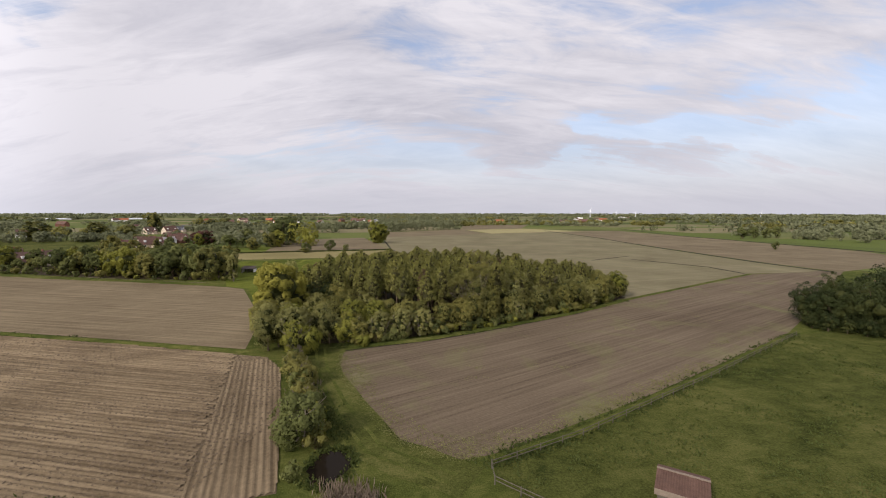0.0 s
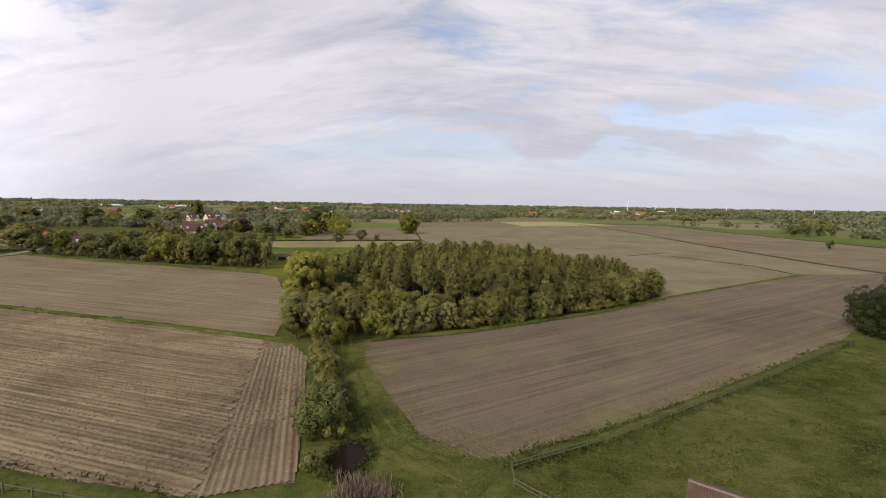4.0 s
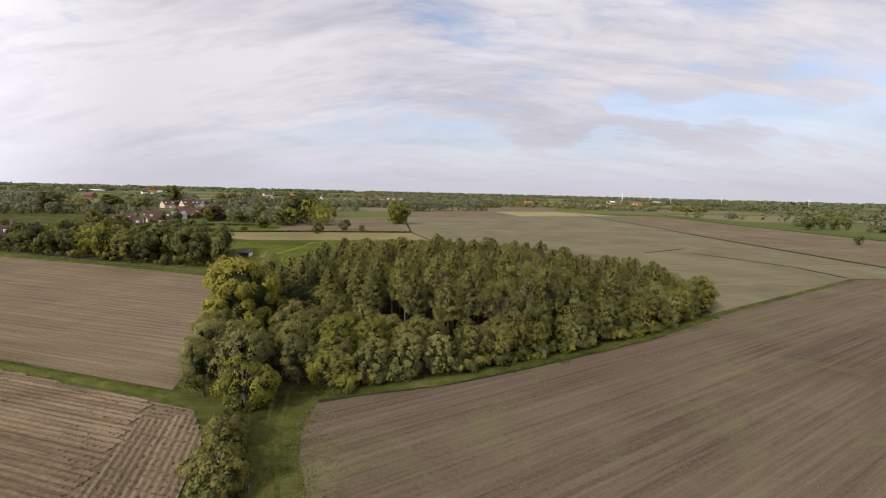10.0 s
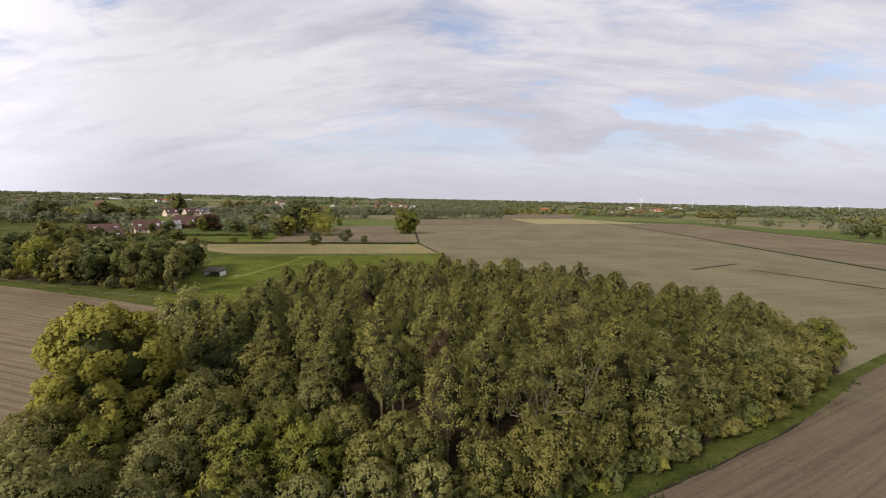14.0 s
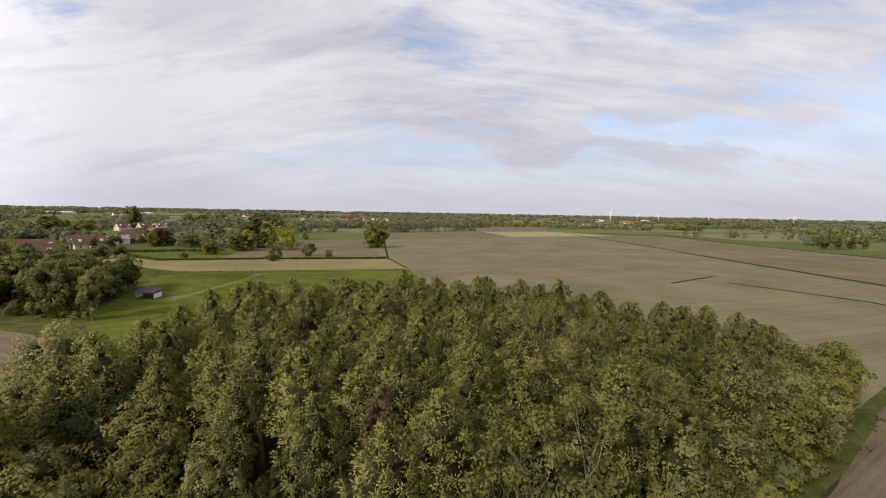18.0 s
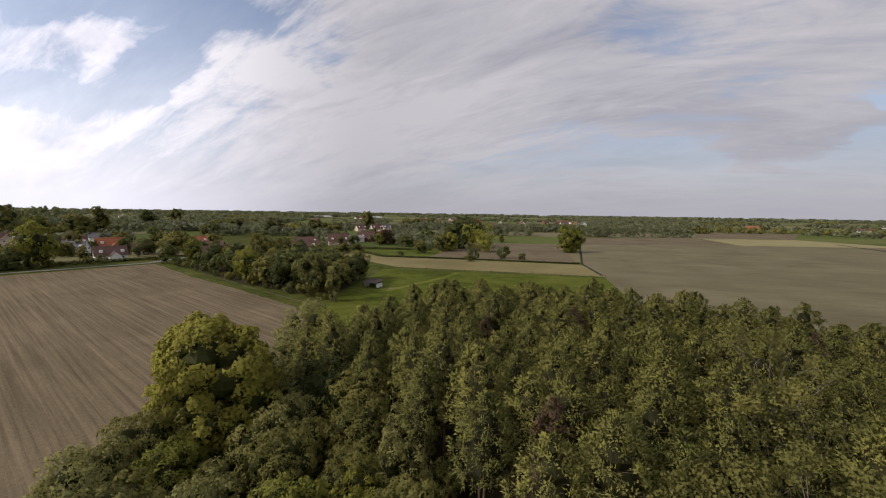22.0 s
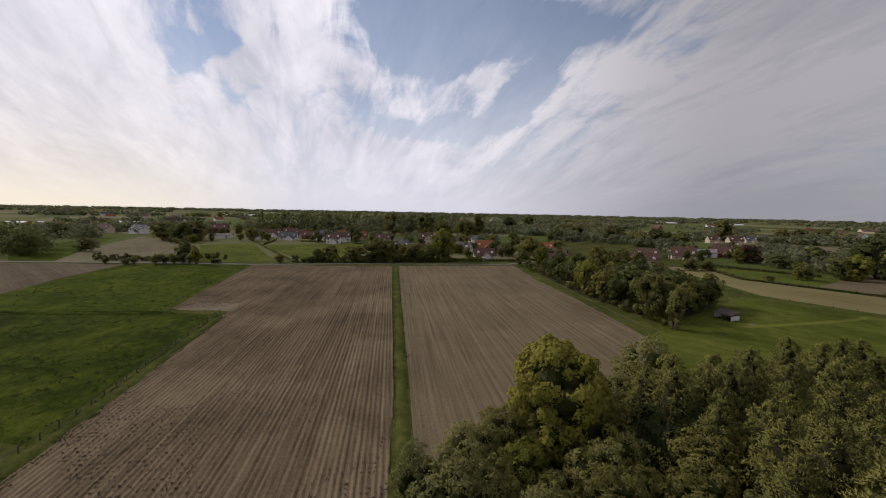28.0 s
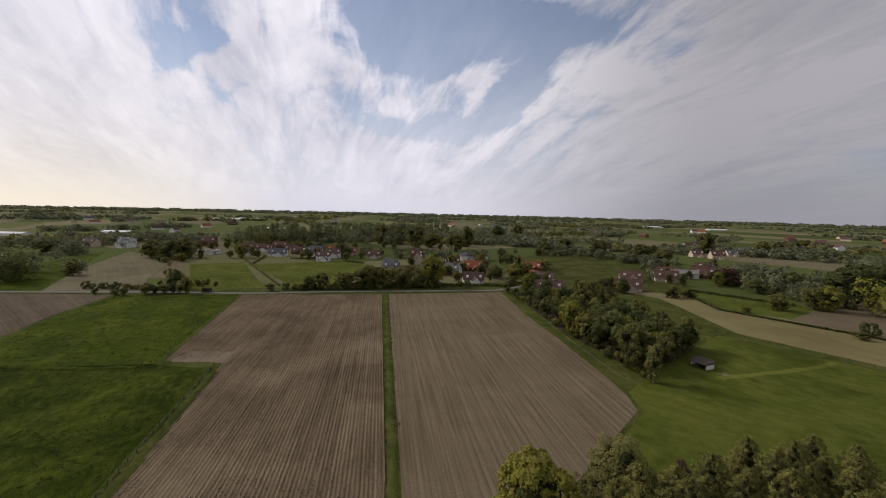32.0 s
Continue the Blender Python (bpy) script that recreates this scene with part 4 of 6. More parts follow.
mids = [make_tree("field_tree", 120 + i, h, r, b, 2500, 0.34, M[l], M["bark"], 12, lab, "tree", "trees of copse and gardens") for i, (h, r, b, l, lab) in enumerate([(11, 4.3, 0.3, "leaf_dark", "dark green leafy tree of copse or garden"), (12.5, 4.2, 0.5, "leaf_a", "mid-green leafy tree of copse or garden"), (9.5, 3.9, 0.2, "leaf_a", "low spreading green tree"), (11, 4.0, 0.5, "leaf_yellow", "fresh yellow-green leafy garden tree"), (10, 4.2, 0.4, "leaf_red", "dark copper-red leafy garden tree")])]
tall = make_tree("row_poplar", 130, 25, 4.4, 6, 620, 0.95, M["leaf_row"], M["pale_bark"], 12, "tall poplar in a row behind the houses", "tree", "poplar row", limbs=0)
bushes = [make_tree("hedge_bush", 140 + i, h, r, 0.1, 640, 0.28, M[l], M["bark"], 7, "dense green bush in a hedge", "bush", "hedge bushes", 0.25, 1) for i, (h, r, l) in enumerate([(2.6, 1.5, "leaf_a"), (3.4, 1.9, "leaf_dark"), (2.2, 1.6, "leaf_yellow")])]


def pale_tree(seed, h, label, leafy):
    """A pale-barked tree: a trunk that forks again and again, with a thin crown at the ends."""
    rng = np.random.default_rng(seed)
    root = thing("pale_tree", label, "tree")
    v, f, ends = [], [], []

    def grow(p, d, L, r, n):
        q = p + d * L * 0.5 + rng.normal(size=3) * 0.08 * L
        e = q + d * L * 0.5
        tube(v, f, [p, q, e], [r, r * 0.85, r * 0.62], 5)
        if n == 0: return ends.append(e)
        for k in range(2 if n < 3 else 3):
            nd = d + rng.normal(size=3) * 0.38 + np.array((0, 0, 0.12))
            grow(e, nd / np.linalg.norm(nd), L * 0.68, r * 0.62, n - 1)
    grow(np.array((0.0, 0.0, -0.1)), np.array((0.0, 0.0, 1.0)), h * 0.42, 0.10, 4)
    part("trunk", mesh_from("trunk", v, f, M["pale_bark"], True), root)
    if leafy:
        c = np.repeat(np.array(ends), leafy, 0)
        e = rng.normal(size=c.shape) + np.array((0, 0, 0.4))
        e /= np.linalg.norm(e, axis=1)[:, None]
        c = c + e * rng.uniform(0.2, 0.9, (len(c), 1)) + np.array((0, 0, 0.25))
        part("crown", leaf_mesh("crown", *leaf_quads(rng, c, e, 0.13), M["leaf_a"]), root)
    return root


# ---- the wood ----
def wood_edge(x):
    return float(np.interp(x, (-24, -19, -12, -2, 9, 23, 36, 57, 70), (77, 79, 82.5, 86.5, 92.8, 101.5, 110, 127, 137)))



rnd = random.Random(11)
PALE = ((3, 10.1, 115.6, 14.0, 45), (5, 10.7, 107.7, 12.5, 60), (8, 5.8, 97.4, 11.5, 70), (12, 9.6, 99.4, 12.0, 110), (14, 14.6, 106.8, 12.0, 70), (9, 30, 115, 9.5, 0))   # seed, place, height, leaves at each twig
for ix in range(-12, 17):
    for iy in range(0, 20):
        x = -44 + 4.3 * (ix + 12) + rnd.uniform(-1.2, 1.2) + (iy % 2) * 2.1
        y = 84 + 4.0 * iy + rnd.uniform(-1.1, 1.1)
        if not inside(x, y, WOOD): continue
        edge = y - wood_edge(x) - 3          # distance in from the field side
        right = min(1.0, max(0.0, (x - 6) / 46))
        if x < -8 and y < min(87 - x, 105): continue
        if edge < 3.5 or any((x - a) ** 2 + (y - b) ** 2 < 4 for _, a, b, _, _ in PALE): continue
        if edge < 9 and rnd.random() < 0.45 or rnd.random() < (right - 0.35) * 0.7:
            put(oaks[rnd.choice((0, 1, 2))], x, y, rnd.uniform(0.85, 1.1) * (1 - 0.15 * right), rng=rnd)
            continue
        src = bare_pine if rnd.random() < 0.025 else pines[rnd.randrange(5)]
        put(src, x, y, rnd.uniform(0.88, 1.06) * (1 - 0.30 * right) * (0.95 if x < -12 else 1.0), rng=rnd)
# field side of the wood
for x, d, k, s in [(-13.5, 4.5, 0, 1.0), (-9, 4, 0, 1.05), (-4.5, 4, 0, 0.95), (18, 3.6, 0, 1.05), (42, 3.6, 0, 1.05), (-19.5, 6.5, 1, 1.1), (47, 4, 1, 0.8)]:
    put(willows[k], x, wood_edge(x) + d, s, rng=rnd)
for x, y, k, s in [(-27, 77, 1, 1.25), (-29.5, 80.5, 0, 1.35)]:
    put(willows[k], x, y, s, rng=rnd)
for i in range(26):
    x = -1 + 58 * i / 25 + rnd.uniform(-0.8, 0.8)
    put(oaks[rnd.choice((0, 1, 1, 2, 0))], x, wood_edge(x) + rnd.uniform(4.0, 6.5), rnd.uniform(0.55, 0.85), rng=rnd)
for x, y, k, s in [(-31, 84, 2, 0.95), (-26, 88, 2, 0.85), (-33, 90, 3, 0.9), (-20, 91, 3, 1.0), (-15, 92, 3, 0.95), (-10, 93, 1, 0.9), (-26, 95, 0, 0.9), (-37, 96, 0, 0.9), (-21, 98, 0, 0.75), (-6, 94, 0, 0.85), (54, 133, 0, 0.75), (-42, 103, 1, 0.9), (-35, 104, 0, 0.95), (-28, 101, 1, 0.8), (-34, 79.5, 2, 0.85), (-37, 85, 2, 0.9), (-39.5, 91, 0, 0.95), (-41.5, 97, 3, 0.8), (-33, 82, 1, 0.85), (-30, 97, 2, 0.85), (-24, 103, 0, 0.9), (-18, 101, 2, 0.75), (-40, 108, 0, 0.9)]:
    put(oaks[k], x, y, s * 0.88, rng=rnd)
for x, y, k, s in [(-31, 108, 4, 1.0), (-36, 112, 4, 0.95), (-27, 106, 0, 0.95), (-38, 118, 0, 1.0), (-33, 117, 4, 1.05), (-38, 125, 1, 1.0), (-37, 133, 0, 1.0), (-36, 141, 1, 0.95), (-42, 109, 2, 0.9)]:
    put(oaks[k], x, y, s, rng=rnd)
for i in range(60):                        # scrub along the field side
    u = rnd.random()
    x = -20 + 74 * u
    put(bushes[rnd.choice((0, 2, 0, 1))], x, wood_edge(x) + rnd.uniform(2.2, 4.5), rnd.uniform(0.5, 1.0), rng=rnd)
for i in range(46):                        # scrub under the broadleaf corner
    x, y = rnd.uniform(-42, -12), rnd.uniform(80, 108)
    if y > 82 - (x + 25) * 0.1 and x > -46 + (108 - y) * 0.2: put(oaks[rnd.randrange(4)], x, y, rnd.uniform(0.4, 0.75), rng=rnd)
for x, y, s in [(90, 101, 0.9), (93, 96.5, 1.0), (96, 93, 1.1), (101, 91, 1.2), (106, 98, 1.35), (99, 103, 1.1), (113, 95, 1.35), (95, 105, 0.85), (109, 88, 1.1), (118, 104, 1.4)]:
    put(oaks[4], x, y, s, rng=rnd, label="dark green spreading tree at the pasture corner")
for x, y, s in [(86.5, 96, 1.2), (88, 93.5, 1.5), (90.5, 91.5, 1.3), (93, 89.5, 1.6), (96, 88, 1.4), (99, 86.5, 1.6), (103, 85.5, 1.5), (107, 84.5, 1.7), (88, 99, 1.5)]:
    put(oaks[4], x, y, s * 0.26, rng=rnd, label="low dark green tree at the pasture corner")
poplar.matrix_basis = pose(-39, 98, 0)
put(oaks[2], -43, 114, 1.15, 1.3, rng=rnd, label="pale grey-green tree at the corner of the wood")
birch.matrix_basis = pose(-82, 162, 0)
for k, x, y, h, leafy in PALE:
    pale_tree(k, h, "pale-barked tree with a thin green crown in the wood" if leafy else "bare dead tree with pale branches in the wood", leafy).matrix_basis = pose(x, y, 0, 0, 0, 40 * k)
put(oaks[2], 16.4, 105.1, 1.1, rng=rnd)
for x, y, k, s in [(-22, 63, 2, 1.0), (-16.6, 46.6, 3, 1.3), (-25, 69, 2, 0.85), (-19.5, 57, 2, 0.7)]:
    put(willows[k], x, y, s, rng=rnd)
for i in range(22):                        # low hedge between the ridges and the grass track
    u = i / 21
    put(bushes[rnd.choice((0, 2, 2, 1))], -26.5 + 12.0 * u + rnd.uniform(-0.7, 0.7), 73 - 27 * u + rnd.uniform(-0.6, 0.6), rnd.uniform(0.45, 0.95), rng=rnd)
put(bushes[1], -15.4, 40.2, 0.5, rng=rnd)
put(oaks[3], 54.5, 130.5, 0.95, rng=rnd, label="yellow-green tree at the far end of the wood")
put(willows[0], 57, 133, 0.9, rng=rnd)

# ---- the copse, hedges and garden trees ----
COPSE = [(-178, 188), (-165, 177), (-126, 169), (-90, 163), (-86, 181), (-98, 198), (-140, 204), (-176, 208)]
for i in range(700):
    x, y = rnd.uniform(-206, -85), rnd.uniform(162, 214)
    if inside(x, y, COPSE) and (x + 87) ** 2 + (y - 187) ** 2 > 110 and all((x - o.location.x) ** 2 + (y - o.location.y) ** 2 > 17 for o in scene.objects if o.parent is None and o.name.startswith("field_tree")):
        put(mids[rnd.choice((0, 0, 0, 0, 1, 1, 2, 3))], x, y, rnd.uniform(0.7, 1.1) * (1.0 + 0.1 * (x > -130)), rng=rnd)
for x, y, k, s in [(-150, 190, 1, 1.3), (-120, 184, 0, 1.25), (-100, 178, 0, 1.2), (-184, 190, 0, 0.6), (-190, 192, 2, 0.6), (-197, 193, 0, 0.5), (-203, 196, 1, 0.55), (-186, 200, 2, 0.6), (-196, 222, 1, 0.7), (-185, 228, 1, 0.8), (-59, 364, 3, 1.7), (-54, 368, 3, 1.5), (314, 437, 0, 1.1), (330, 443, 0, 1.1), (345, 447, 0, 1.0), (360, 451, 0, 1.1), (-208, 184, 0, 0.9), (244, 306, 0, 0.55)]:
    put(mids[k], x, y, s, rng=rnd)
for x, y, k, s in [(-192, 253, 0, 0.8), (-201, 250, 1, 0.75), (-208, 252, 0, 0.6), (-230, 214, 0, 0.8), (-224, 219, 1, 0.7), (-199, 203, 0, 0.8), (-213, 205, 0, 0.85), (-236, 333, 1, 0.6), (-226, 345, 0, 0.6), (-214, 312, 1, 0.6)]:
    put(mids[k], x, y, s, rng=rnd)
# single trees of the village: place, kind, width and height factors
for x, y, k, s, sz in [(-250, -29, 0, 0.36, 0.32), (-246, -19, 2, 0.5, 0.32), (-245, -15, 0, 0.42, 0.36), (-246, -6, 2, 0.55, 0.5), (-246, -2, 0, 0.55, 0.46), (-246, 2, 2, 0.55, 0.53), (-246, 6, 0, 0.55, 0.48), (-246, 10, 2, 0.55, 0.55), (-244, 13, 3, 0.6, 0.85), (-386, -21, 3, 0.91, 0.68), (-321, -67, 1, 1.28, 0.70), (-386, -37, 2, 0.69, 0.59), (-460, -144, 0, 2.25, 1.23), (-474, -130, 2, 1.88, 1.03), (-406, -37, 0, 2.1, 1.5), (-417, -52, 1, 2.13, 1.27), (-417, -25, 1, 2.18, 1.38), (-242, 54, 2, 0.61, 0.48), (-240, 70, 0, 0.62, 0.34), (-244, 75, 0, 0.84, 0.70), (-243, 82, 1, 1.06, 0.76), (-242, 95, 2, 1.57, 0.98), (-240, 108, 2, 1.87, 1.45), (-239, 116, 1, 1.02, 1.00), (-237, 128, 1, 1.17, 0.79), (-236, 138, 0, 1.03, 0.79), (-235, 146, 3, 1.78, 1.80), (-501, 229, 3, 2.68, 1.63), (-451, 242, 2, 2.68, 2.18), (-505, 280, 1, 2.27, 2.18), (-361, 258, 0, 1.20, 1.07), (-274, 199, 0, 1.08, 0.74), (-256, 200, 0, 1.36, 0.89), (-239, 205, 2, 1.78, 1.39), (-424, 352, 0, 1.17, 0.98), (-440, 387, 1, 2.31, 1.26), (-638, 394, 0, 2.68, 2.18), (-644, 433, 1, 2.58, 2.08), (-482, 205, 1, 2.67, 2.18), (-559, 200, 2, 2.68, 2.18), (-557, 177, 1, 2.67, 2.18), (-175, 271, 1, 1.00, 0.55), (-173, 281, 1, 0.90, 0.49), (-198, 348, 4, 1.76, 1.16), (-203, 349, 4, 1.39, 1.11), (-173, 339, 0, 1.45, 0.79), (-137, 300, 1, 1.01, 0.70), (-178, 372, 0, 2.05, 1.12), (-177, 382, 0, 1.51, 0.84), (-133, 321, 2, 1.32, 1.20), (-129, 325, 3, 1.45, 1.19), (-132, 346, 0, 2.5, 2.1), (-135, 370, 0, 2.22, 2.0), (-395, 572, 1, 2.61, 2.09), (-377, 649, 1, 2.27, 1.41), (-376, 680, 1, 2.37, 1.29), (-416, 795, 2, 2.68, 1.63), (-338, 407, 1, 2.45, 1.34), (-313, 412, 2, 2.28, 1.48), (-380, 388, 1, 2.58, 1.44), (-137, 277, 2, 0.56, 0.33), (-92, 277, 2, 0.68, 0.37), (-281, 240, 1, 0.99, 0.62), (-293, 262, 2, 1.44, 0.87)]:
    put(mids[k], x, y, s, sz, rng=rnd)
for x, y, s in [(-94, 286, 1.3), (-82, 303, 1.5), (-70, 300, 0.9)]:
    put(bushes[1], x, y, s * 1.3, rng=rnd)
for i in range(24):                        # hedge along the lane
    put(bushes[rnd.randrange(2)], -243 + 0.14 * (i * 3.4) + rnd.uniform(-1, 1), 62 + i * 4.6, rnd.uniform(0.7, 1.2), rng=rnd)
for i in range(14):
    put(bushes[rnd.randrange(2)], -270 + i * 1.2, -40 + i * 3.2 + rnd.uniform(-1, 1), rnd.uniform(0.8, 1.2), rng=rnd)
for i in range(30):                        # along the foot of the copse
    u = i / 29
    put(bushes[rnd.randrange(3)], -208 + 122 * u, 186.5 - 26 * u + rnd.uniform(-2, 2.5), rnd.choice((0.35, 0.5, 0.7, 1.0, 1.15)), rng=rnd)
for row in range(2):                       # the rows of poplars behind the houses
    for i in range(46):
        u = i / 45
        put(tall, -560 - 26 * row - 110 * u + rnd.uniform(-5, 5), 8 + 310 * u + rnd.uniform(-3, 3), rnd.uniform(0.62, 1.1), rng=rnd)
OPEN = [[(-192, 296), (-146, 330), (-131, 318), (-122, 286), (-145, 271), (-178, 288)], [(-256, 52), (-264, 10), (-390, -20), (-408, 18)], [(-252, 66), (-363, 31), (-372, 110), (-345, 122), (-252, 96)], [(-262, -25), (-285, -68), (-505, -122), (-380, -52), (-268, 0)], [(-178, 264), (-112, 236), (-20, 259), (-37, 297), (-178, 290)], [(-120, 284), (-40, 304), (-84, 444), (-152, 405)], [(-214, 230), (-280, 250), (-470, 420), (-330, 400), (-190, 300)]]
HOUSES = [(-245, 177), (-298, 200), (-262, 201), (-329, 194), (-329, 140), (-345, 168), (-288, 145), (-247, 222), (-426, 119), (-421, 51), (-448, -12), (-540, -29), (-485, 16), (-470, 34), (-445, 104), (-418, 83), (-377, 90), (-440, 70), (-200, 261), (-206, 218), (-224, 319), (-233, 366), (-338, 517), (-358, 510), (-508, -51), (-500, 50), (-210, 168), (-365, 229), (-235, 349)]
count = 0
while count < 120:
    x, y = rnd.uniform(-560, -120), rnd.uniform(-60, 480)
    lane_x = -240 + 0.16 * (y - 40)
    if x > lane_x - 4 and y < 190 or any(inside(x, y, o) for o in OPEN) or min((x - a) ** 2 + (y - b) ** 2 for a, b in HOUSES) < 90: continue
    if min((x - a) ** 2 + (y - b) ** 2 for a, b in HOUSES) > 2200 and rnd.random() < 0.8: continue
    if inside(x, y, COPSE): continue
    put(mids[rnd.choice((0, 0, 1, 1, 2, 2, 3))], x, y, rnd.uniform(0.5, 1.05), rng=rnd)
    count += 1
drop(pines + [bare_pine] + oaks + willows + mids + [tall] + bushes)


def far_trees(name, spots, leaf, label, seed, n=80, size=1.0):
    """A belt of far trees, too many to count."""
    rng = np.random.default_rng(seed)
    V, F, N, b = [], [], [], 0
    for x, y, h, r in spots:
        v, f, soft, _ = broad_crown(rng, h, r, 0.5, n, size, 5, 1.0, 0.3)
        V.append(v + np.array((x, y, 0))), F.append(f + b), N.append(soft)
        b += len(v)
    ob = new(name, leaf_mesh(name, np.concatenate(V), np.concatenate(F), np.concatenate(N), leaf))
    return tagged(ob, label, "trees", kind="stuff")


def far_country():
    r = random.Random(21)
    # mostly the leaf with haze in its colour
    tones = ("leaf_hazed", "leaf_a", "leaf_hazed", "leaf_hazed", "leaf_hazed")
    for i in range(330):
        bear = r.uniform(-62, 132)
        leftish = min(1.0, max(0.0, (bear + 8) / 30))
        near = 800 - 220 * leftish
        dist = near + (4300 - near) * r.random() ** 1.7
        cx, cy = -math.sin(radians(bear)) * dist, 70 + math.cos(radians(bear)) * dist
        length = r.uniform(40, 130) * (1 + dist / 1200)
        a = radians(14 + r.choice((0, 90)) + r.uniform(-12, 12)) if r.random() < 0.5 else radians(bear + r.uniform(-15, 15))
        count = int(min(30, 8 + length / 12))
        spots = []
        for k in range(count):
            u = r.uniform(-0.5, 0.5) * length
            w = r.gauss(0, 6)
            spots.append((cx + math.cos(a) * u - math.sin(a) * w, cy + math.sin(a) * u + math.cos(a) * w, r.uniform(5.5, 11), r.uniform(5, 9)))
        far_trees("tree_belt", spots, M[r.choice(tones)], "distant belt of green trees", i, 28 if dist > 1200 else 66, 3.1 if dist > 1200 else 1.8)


far_country()


def near_belts():
    """Dense belts and garden woods in the middle distance."""
    r = random.Random(41)
    for x0, y0, x1, y1, w, n, h, leaf in [
            (-442, 362, -280, 388, 12, 60, 9, "leaf_a"), (-330, 405, -225, 312, 7, 24, 7, "leaf_dark"), (-420, 300, -330, 405, 6, 20, 7, "leaf_a"),
            (-250, 400, -130, 345, 22, 55, 10, "leaf_a"), (-240, 420, -150, 380, 22, 34, 11, "leaf_dark"), (-128, 345, -98, 330, 7, 7, 18, "leaf_yellow"),
            (-250, 640, -95, 690, 14, 46, 12, "leaf_a"), (-95, 690, 45, 880, 12, 60, 13, "leaf_hazed"), (-92, 580, 24, 672, 10, 46, 16, "leaf_hazed"), (-220, 520, -140, 560, 20, 30, 16, "leaf_a"),
            (-350, -150, -330, -90, 16, 30, 16, "leaf_dark"), (-450, -60, -430, -30, 10, 12, 14, "leaf_dark"), (-278, -12, -262, 24, 3, 16, 3.6, "leaf_a"),
            (-300, -8, -395, -36, 2, 12, 4, "leaf_grey"), (-380, -90, -340, -70, 4, 8, 5, "leaf_a"), (-520, -150, -440, -120, 10, 20, 10, "leaf_dark"),
            (-420, 120, -360, 240, 12, 34, 10, "leaf_dark"), (-300, 165, -262, 120, 8, 16, 7, "leaf_a"), (-520, 60, -470, 120, 8, 18, 8, "leaf_a"),
            (350, 500, 384, 365, 8, 26, 10, "leaf_dark"), (400, 470, 470, 380, 12, 26, 11, "leaf_a"), (300, 640, 520, 560, 12, 30, 10, "leaf_hazed"),
            (-640, 330, -760, 470, 14, 30, 20, "leaf_dark"), (-560, 300, -520, 420, 12, 20, 9, "leaf_yellow"),
            (-590, -10, -640, 330, 30, 80, 21, "leaf_hazed"), (-520, 130, -590, 300, 14, 40, 19, "leaf_a"), (-330, -110, -296, -84, 9, 22, 18, "leaf_dark"), (-640, 300, -520, 520, 24, 50, 14, "leaf_hazed"), (-246, 66, -242, 100, 2, 22, 3.2, "leaf_a"), (-241, 100, -235, 146, 3, 34, 5, "leaf_dark"), (-262, 120, -300, 190, 16, 26, 7, "leaf_a"), (-640, -140, -560, -60, 26, 40, 11, "leaf_hazed")]:
        spots = []
        for k in range(n):
            u, o = r.random(), r.gauss(0, 0.5) * w
            L = math.hypot(x1 - x0, y1 - y0)
            hh = h * r.uniform(0.65, 1.1)
            spots.append((x0 + (x1 - x0) * u - (y1 - y0) / L * o, y0 + (y1 - y0) * u + (x1 - x0) / L * o, hh, hh * r.uniform(0.34, 0.5)))
        # belts beyond 380 m take the leaf colour with painted haze
        far_trees("tree_belt", spots, M["leaf_hazed" if math.hypot(x0, y0 - 70) > 380 else leaf], "dense belt of leafy trees between the fields", int(x0 * 7 + y0) % 9973, 150, 0.9 if h > 5 else 0.55)


near_belts()


def horizon_woods():
    """The dark line of woods that closes the view."""
    r = random.Random(31)
    for i in range(30):
        spots = []
        for k in range(40):
            a, d = radians(-75 + 225 * (i + r.random()) / 30), r.uniform(3300, 4500)
            spots.append((-math.sin(a) * d, 70 + math.cos(a) * d, r.uniform(9, 17), r.uniform(24, 46)))
        far_trees("horizon_wood", spots, M["leaf_hazed"], "dark line of woods on the horizon", 900 + i, 44, 9.0)


horizon_woods()


# ---- houses ----


